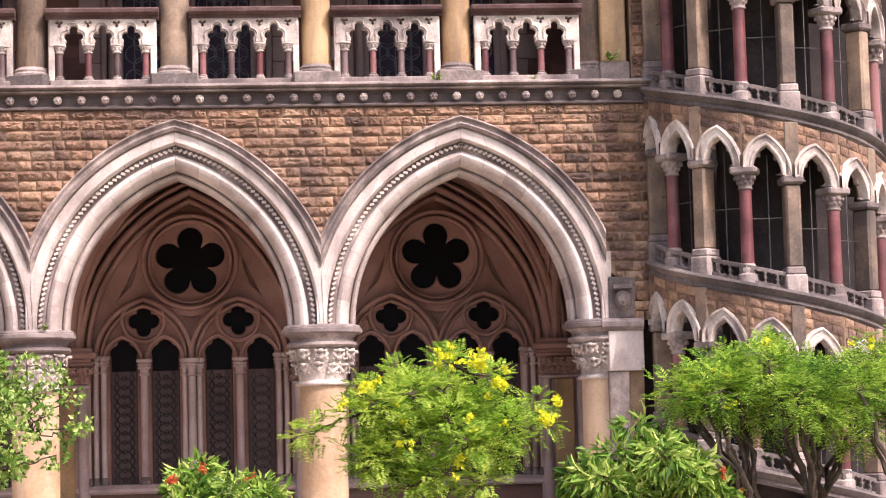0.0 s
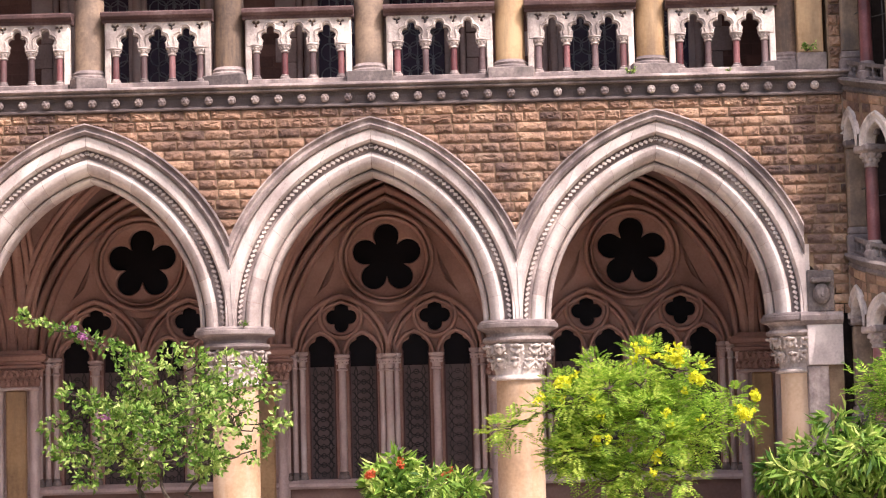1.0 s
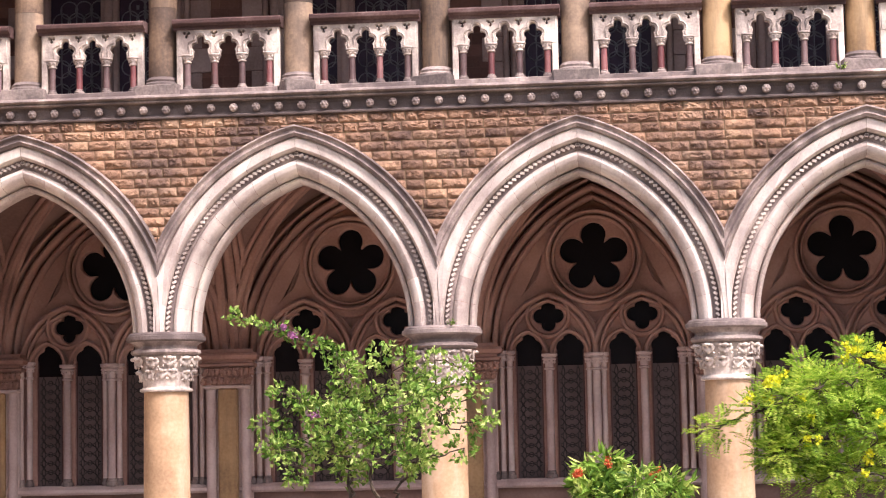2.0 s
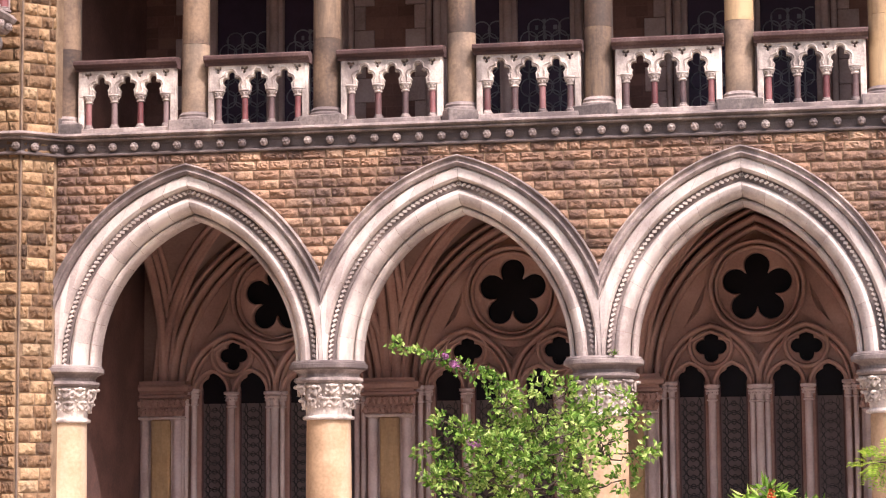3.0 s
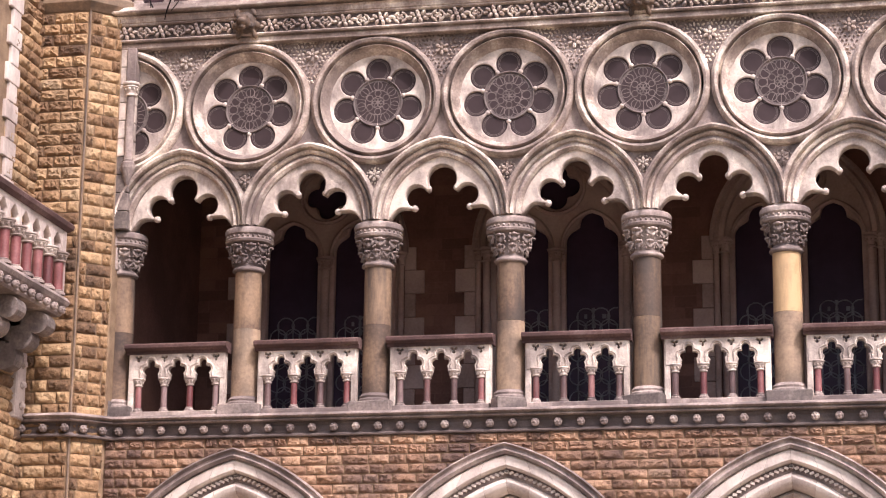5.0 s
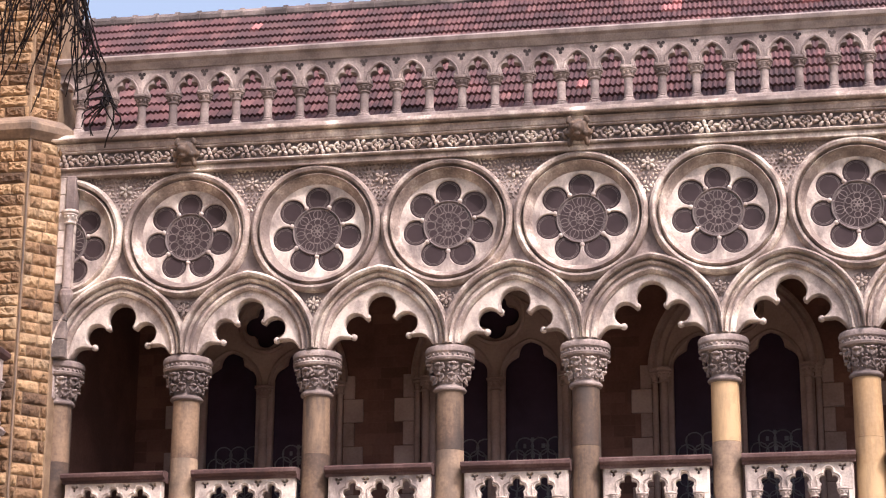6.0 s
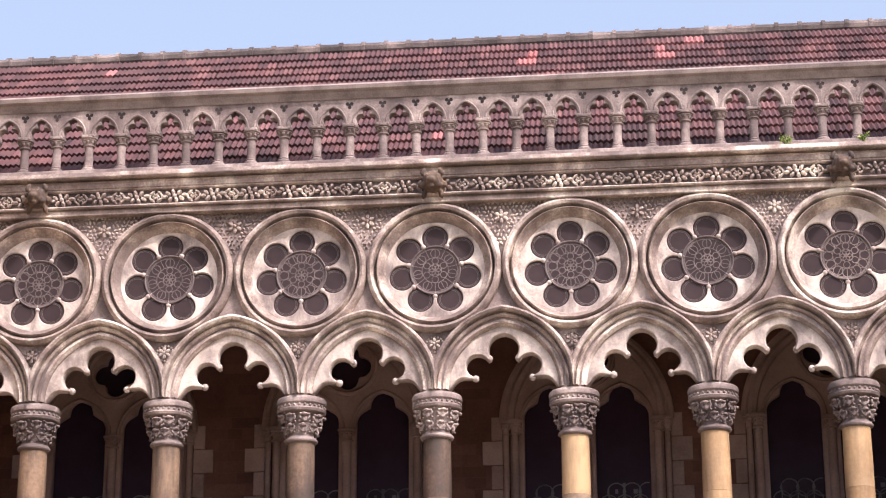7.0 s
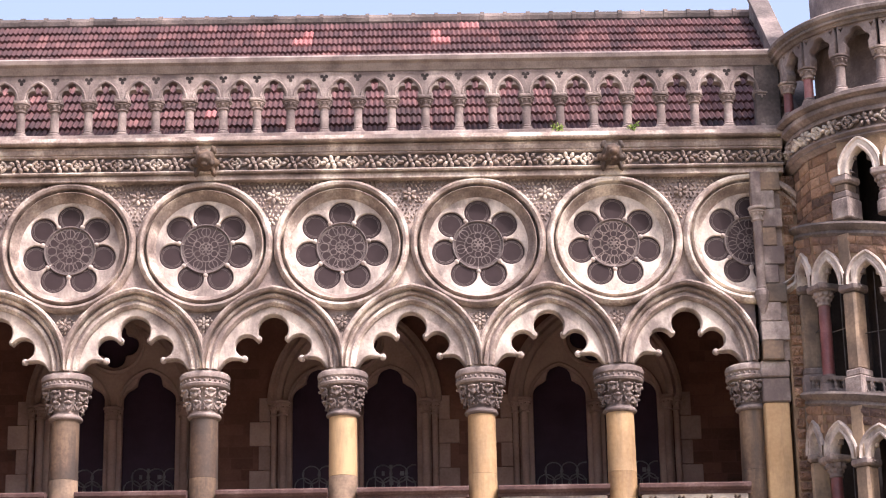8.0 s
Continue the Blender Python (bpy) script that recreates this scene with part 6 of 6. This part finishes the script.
def mass(r, cx, cz, rx, rz, n, lo=0.22, hi=0.36, depth=0.7):
    """Clump centres spread through an uneven ellipse."""
    out = []
    while len(out) < n:
        u, v, w = r.uniform(-1, 1), r.uniform(-1, 1), r.uniform(-1, 1)
        if u * u + v * v + w * w < 1:
            out.append((cx + u * rx, w * depth, cz + v * rz, r.uniform(lo, hi)))
    return out


YP = -6.0
rp = random.Random(21)
cl = mass(rp, 0.1, 1.95, 1.35, 0.75, 50, 0.12, 0.25) + [(0.5, 0, 2.72, 0.17), (0.85, 0, 2.7, 0.15), (1.15, 0, 2.6, 0.13), (0.65, 0.1, 2.5, 0.2), (-0.3, -0.1, 2.75, 0.12), (-0.6, 0, 2.92, 0.1), (-0.9, 0, 3.05, 0.09), (-1.2, 0, 3.15, 0.08), (-1.48, 0, 3.25, 0.07)] + [(-1.0, 0, 2.35, 0.16), (-1.2, 0, 2.0, 0.16), (1.35, 0, 2.35, 0.16), (1.45, 0, 2.0, 0.17), (0.2, 0, 2.75, 0.22), (-0.2, 0, 2.6, 0.25), (-0.45, 0, 2.85, 0.13), (-0.75, 0, 2.98, 0.11), (-1.05, 0, 3.1, 0.09), (-1.35, 0, 3.2, 0.07), (-1.6, 0, 3.3, 0.06)]
shrub("leafy bougainvillea bush with few purple bracts, one arching shoot", "bougainvillea bush", -4.45, YP, 1, 6, cl, (0.082, 0.056), LEAF_FRESH,
      [(-0.85, -0.1, 3.05, 0.08, 5), (-0.55, -0.3, 2.1, 0.12, 6), (-0.95, -0.1, 3.12, 0.05, 3)], PURPLE, 0.05, per=66, stem_r=0.045, fan=True)
rp = random.Random(22)
cl = mass(rp, 0.0, 1.15, 0.75, 0.30, 12, 0.2, 0.28) + [(-0.05, 0, 1.42, 0.16), (-0.3, 0, 1.3, 0.2), (0.5, 0, 1.22, 0.2)]
shrub("low bushy shrub with long green leaves and orange-red flower heads", "flowering shrub", -1.5, YP - 0.2, 2, 5, cl, (0.17, 0.054), LEAF_DEEP,
      [(-0.42, -0.35, 1.34, 0.05, 6), (0.45, -0.2, 1.28, 0.12, 4), (-0.05, -0.2, 1.45, 0.08, 3)], ORANGE, 0.05, per=80, drop=0.3, stem_r=0.03)
rp = random.Random(23)
cl = mass(rp, 0.1, 1.9, 1.1, 0.6, 26, 0.20, 0.34) + mass(rp, 0.05, 1.25, 0.8, 0.35, 9, 0.16, 0.24) + [(0.3, 0, 2.6, 0.26), (-0.35, 0, 2.5, 0.2), (0.75, 0, 2.45, 0.25), (1.3, 0, 2.1, 0.2), (1.45, 0, 1.9, 0.15), (-1.3, 0, 1.85, 0.2), (-1.45, 0, 1.8, 0.14), (-0.7, 0, 2.3, 0.2)]
shrub("airy feathery tree with bright yellow flower clusters", "yellow tree", 1.05, YP, 3, 8, cl, (0.19, 0.031), LEAF_FERN,
      [(0.25, -0.4, 2.68, 0.16, 9), (0.62, -0.4, 2.58, 0.18, 16), (0.85, -0.5, 2.35, 0.18, 9), (1.55, -0.2, 2.15, 0.08, 6), (1.35, -0.4, 1.92, 0.15, 10), (-0.65, -0.4, 2.35, 0.25, 10), (-0.85, -0.3, 2.05, 0.2, 4), (0.3, -0.5, 1.25, 0.3, 3), (-0.4, -0.5, 1.8, 0.5, 5), (0.5, -0.5, 2.0, 0.4, 5)], YELLOW, 0.065, True, 85, stem_r=0.03)
rp = random.Random(24)
cl = mass(rp, 0.0, 1.25, 0.95, 0.50, 20, 0.2, 0.3) + [(-0.1, 0, 1.8, 0.2), (0.2, 0, 1.75, 0.18), (-0.75, 0, 1.2, 0.2)]
shrub("dense shrub with long drooping green leaves and red blossoms", "drooping shrub", 3.6, YP - 0.3, 4, 5, cl, (0.20, 0.066), LEAF_DEEP,
      [(0.85, -0.4, 1.25, 0.07, 4), (1.1, -0.2, 1.0, 0.08, 3)], ORANGE, 0.05, per=70, drop=0.55, stem_r=0.04)
rp = random.Random(25)
cl = mass(rp, 0.1, 2.15, 1.75, 0.45, 34, 0.25, 0.38, 1.0) + [(1.2, 0, 2.75, 0.4), (1.6, 0, 2.95, 0.4), (0.8, 0, 2.55, 0.3), (-1.6, 0, 2.1, 0.25), (-1.8, 0, 2.3, 0.16), (-0.6, 0, 2.6, 0.25), (1.9, 0, 2.6, 0.4), (1.8, 0, 2.0, 0.4)]
shrub("spreading fern-leaved tree with several dark gnarled stems", "fern-leaved tree", 5.75, YP, 5, 9, cl, (0.26, 0.033), LEAF_SPRAY,
      [(-1.55, -0.4, 2.25, 0.1, 6), (-1.2, -0.4, 2.4, 0.12, 6), (-0.65, -0.4, 2.75, 0.08, 5), (0.6, -0.4, 2.75, 0.3, 5), (-1.15, -0.5, 2.05, 0.12, 5)], YELLOW, 0.05, True, 70, foot=0.3, stem_r=0.06, fan=True)


# palm whose drooping fronds, coloured as a silhouette, come into view high up
def palm():
    r = random.Random(31)
    D = 15.0
    ax = lambda deg, el: Vector((EX - D * math.tan(radians(deg)), EY + D, EZ + D / math.cos(radians(deg)) * math.tan(radians(el))))
    top = ax(27.5, 27.0)
    o = Vector((top.x, top.y, 0))
    ob = empty("palm_tree", "palm with drooping fronds, coloured near-black as a silhouette", "palm tree", pose(top.x, top.y, 0))
    part("trunk", tube(bmesh.new(), [(0, 0, -0.05), (0.05, 0, top.z * 0.5), (0, 0, top.z)], 0.2, 12, 0.13), BARK, ob, smooth=True)
    for n in range(8):
        if n == 0:
            ends = [top] + [ax(*a) for a in ((27.65, 24.79), (23.58, 25.51), (20.86, 24.88), (20.32, 23.61), (19.84, 22.04), (19.17, 20.54))]
        else:
            a = r.uniform(0.9, 5.2)
            d = Vector((math.cos(a), math.sin(a), 0))
            ends = [top, top + d * 0.8 + Vector((0, 0, 0.55)), top + d * 1.6 + Vector((0, 0, 0.65)), top + d * 2.3 + Vector((0, 0, 0.3)), top + d * 2.7 + Vector((0, 0, -0.3))]
        m = len(ends) - 1
        pts = []
        for k in range(6 * m + 1):
            i = min(m - 1, k // 6)
            f = k / 6 - i
            p0, p1, p2, p3 = ends[max(0, i - 1)], ends[i], ends[i + 1], ends[min(m, i + 2)]
            pts.append(p1 + (p2 - p0) * 0.5 * f + (p0 - p1 * 2.5 + p2 * 2 - p3 * 0.5) * f * f + (p1 * 1.5 - p0 * 0.5 - p2 * 1.5 + p3 * 0.5) * f ** 3)
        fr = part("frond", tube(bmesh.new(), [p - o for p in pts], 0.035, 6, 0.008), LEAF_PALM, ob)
        bm = bmesh.new()
        last = len(pts) - 1
        for k in range(150 if n == 0 else 120):
            f = r.uniform(0.16, 0.56) if r.random() < 0.72 else r.uniform(0.56, 0.97)
            i = min(last - 1, int(f * last))
            p = pts[i].lerp(pts[i + 1], f * last - i) - o
            end = f > 0.66
            L = r.uniform(0.12, 0.40) if end else r.uniform(0.5, 1.35)
            lean = r.uniform(-0.10, 0.03) if end else r.uniform(-0.5, 0.3)
            wave, ph, out = r.uniform(0.03, 0.11), r.uniform(0, 6), r.uniform(-0.3, 0.3)
            line = []
            for q in range(8):
                g = q / 7
                line.append(p + Vector((lean * g + wave * (math.sin(ph + g * 4.5) - math.sin(ph)) * g, out * g, -L * g * (0.6 + 0.4 * g))))
            tube(bm, line, 0.0085, 4, 0.005)
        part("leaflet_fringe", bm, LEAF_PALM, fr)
    return ob


palm()

# small weeds rooted on the ledges
def weed(x, y, z, size, seed):
    r = random.Random(seed)
    verts, faces = [], []
    bm = bmesh.new()
    ob = empty("weed", "small green weed growing from the stone ledge", "weed", pose(x, y, z), "ledge weeds")
    for i in range(7):
        tip = Vector((r.uniform(-1, 1), r.uniform(-0.6, 0.1), r.uniform(0.3, 1.1))) * size
        tube(bm, [Vector((0, 0, -0.01)), tip * 0.5 + Vector((0, 0, size * 0.1)), tip], 0.005, 4, 0.002)
        for k in range(9):
            leaf_quad(verts, faces, tip * r.uniform(0.3, 1), rand_dir(r), rand_dir(r), size * 0.35, size * 0.2)
    part("stem", bm, BARK, ob)
    crown_mesh("foliage", verts, faces, LEAF_FRESH, ob)


for x, y, z, sz, sd in ((1.75, -0.10, 7.02, 0.16, 1), (4.36, -0.02, 7.31, 0.2, 2), (1.25, -0.16, 13.70, 0.2, 3), (2.45, -0.16, 13.70, 0.18, 4), (-4.0, -0.10, ZS, 0.12, 5), (3.2, -0.1, 7.02, 0.08, 6)):
    weed(x, y, z, sz * 0.7, sd)

# ---- wall blocks, last ----
for c in wall_cells[:300]:
    lay(wall, ROCKS, *c)
if len(wall_cells) > 300:
    lay_joined("wall_blocks", ROCKS, wall_cells[300:], BLOCKS, wall)
lay_joined("end_blocks", ROCKS, list(block_rows(4.70, 4.93, 7.05, 13.0, 0.16, 0.3, rb)), BLOCKS, wall, Matrix.Translation((0, 0.06, 0)))
part("end_core", a_box(4.68, 5.05, 0.06, 0.6, 7.0, 13.0), MORTAR, wall)
part("upper_core", a_box(4.52, 4.679, 0.062, 0.6, 10.04, 13.0), TRIM, wall)
for c in near:
    lay(wing, WROCKS, *c, m=WM)
for c in chamfer:
    lay(butt, WROCKS, *c, m=CH)
for c in butt_cells:
    lay(butt, WROCKS, *c, m=Matrix.Translation((0, -0.475, 0)))
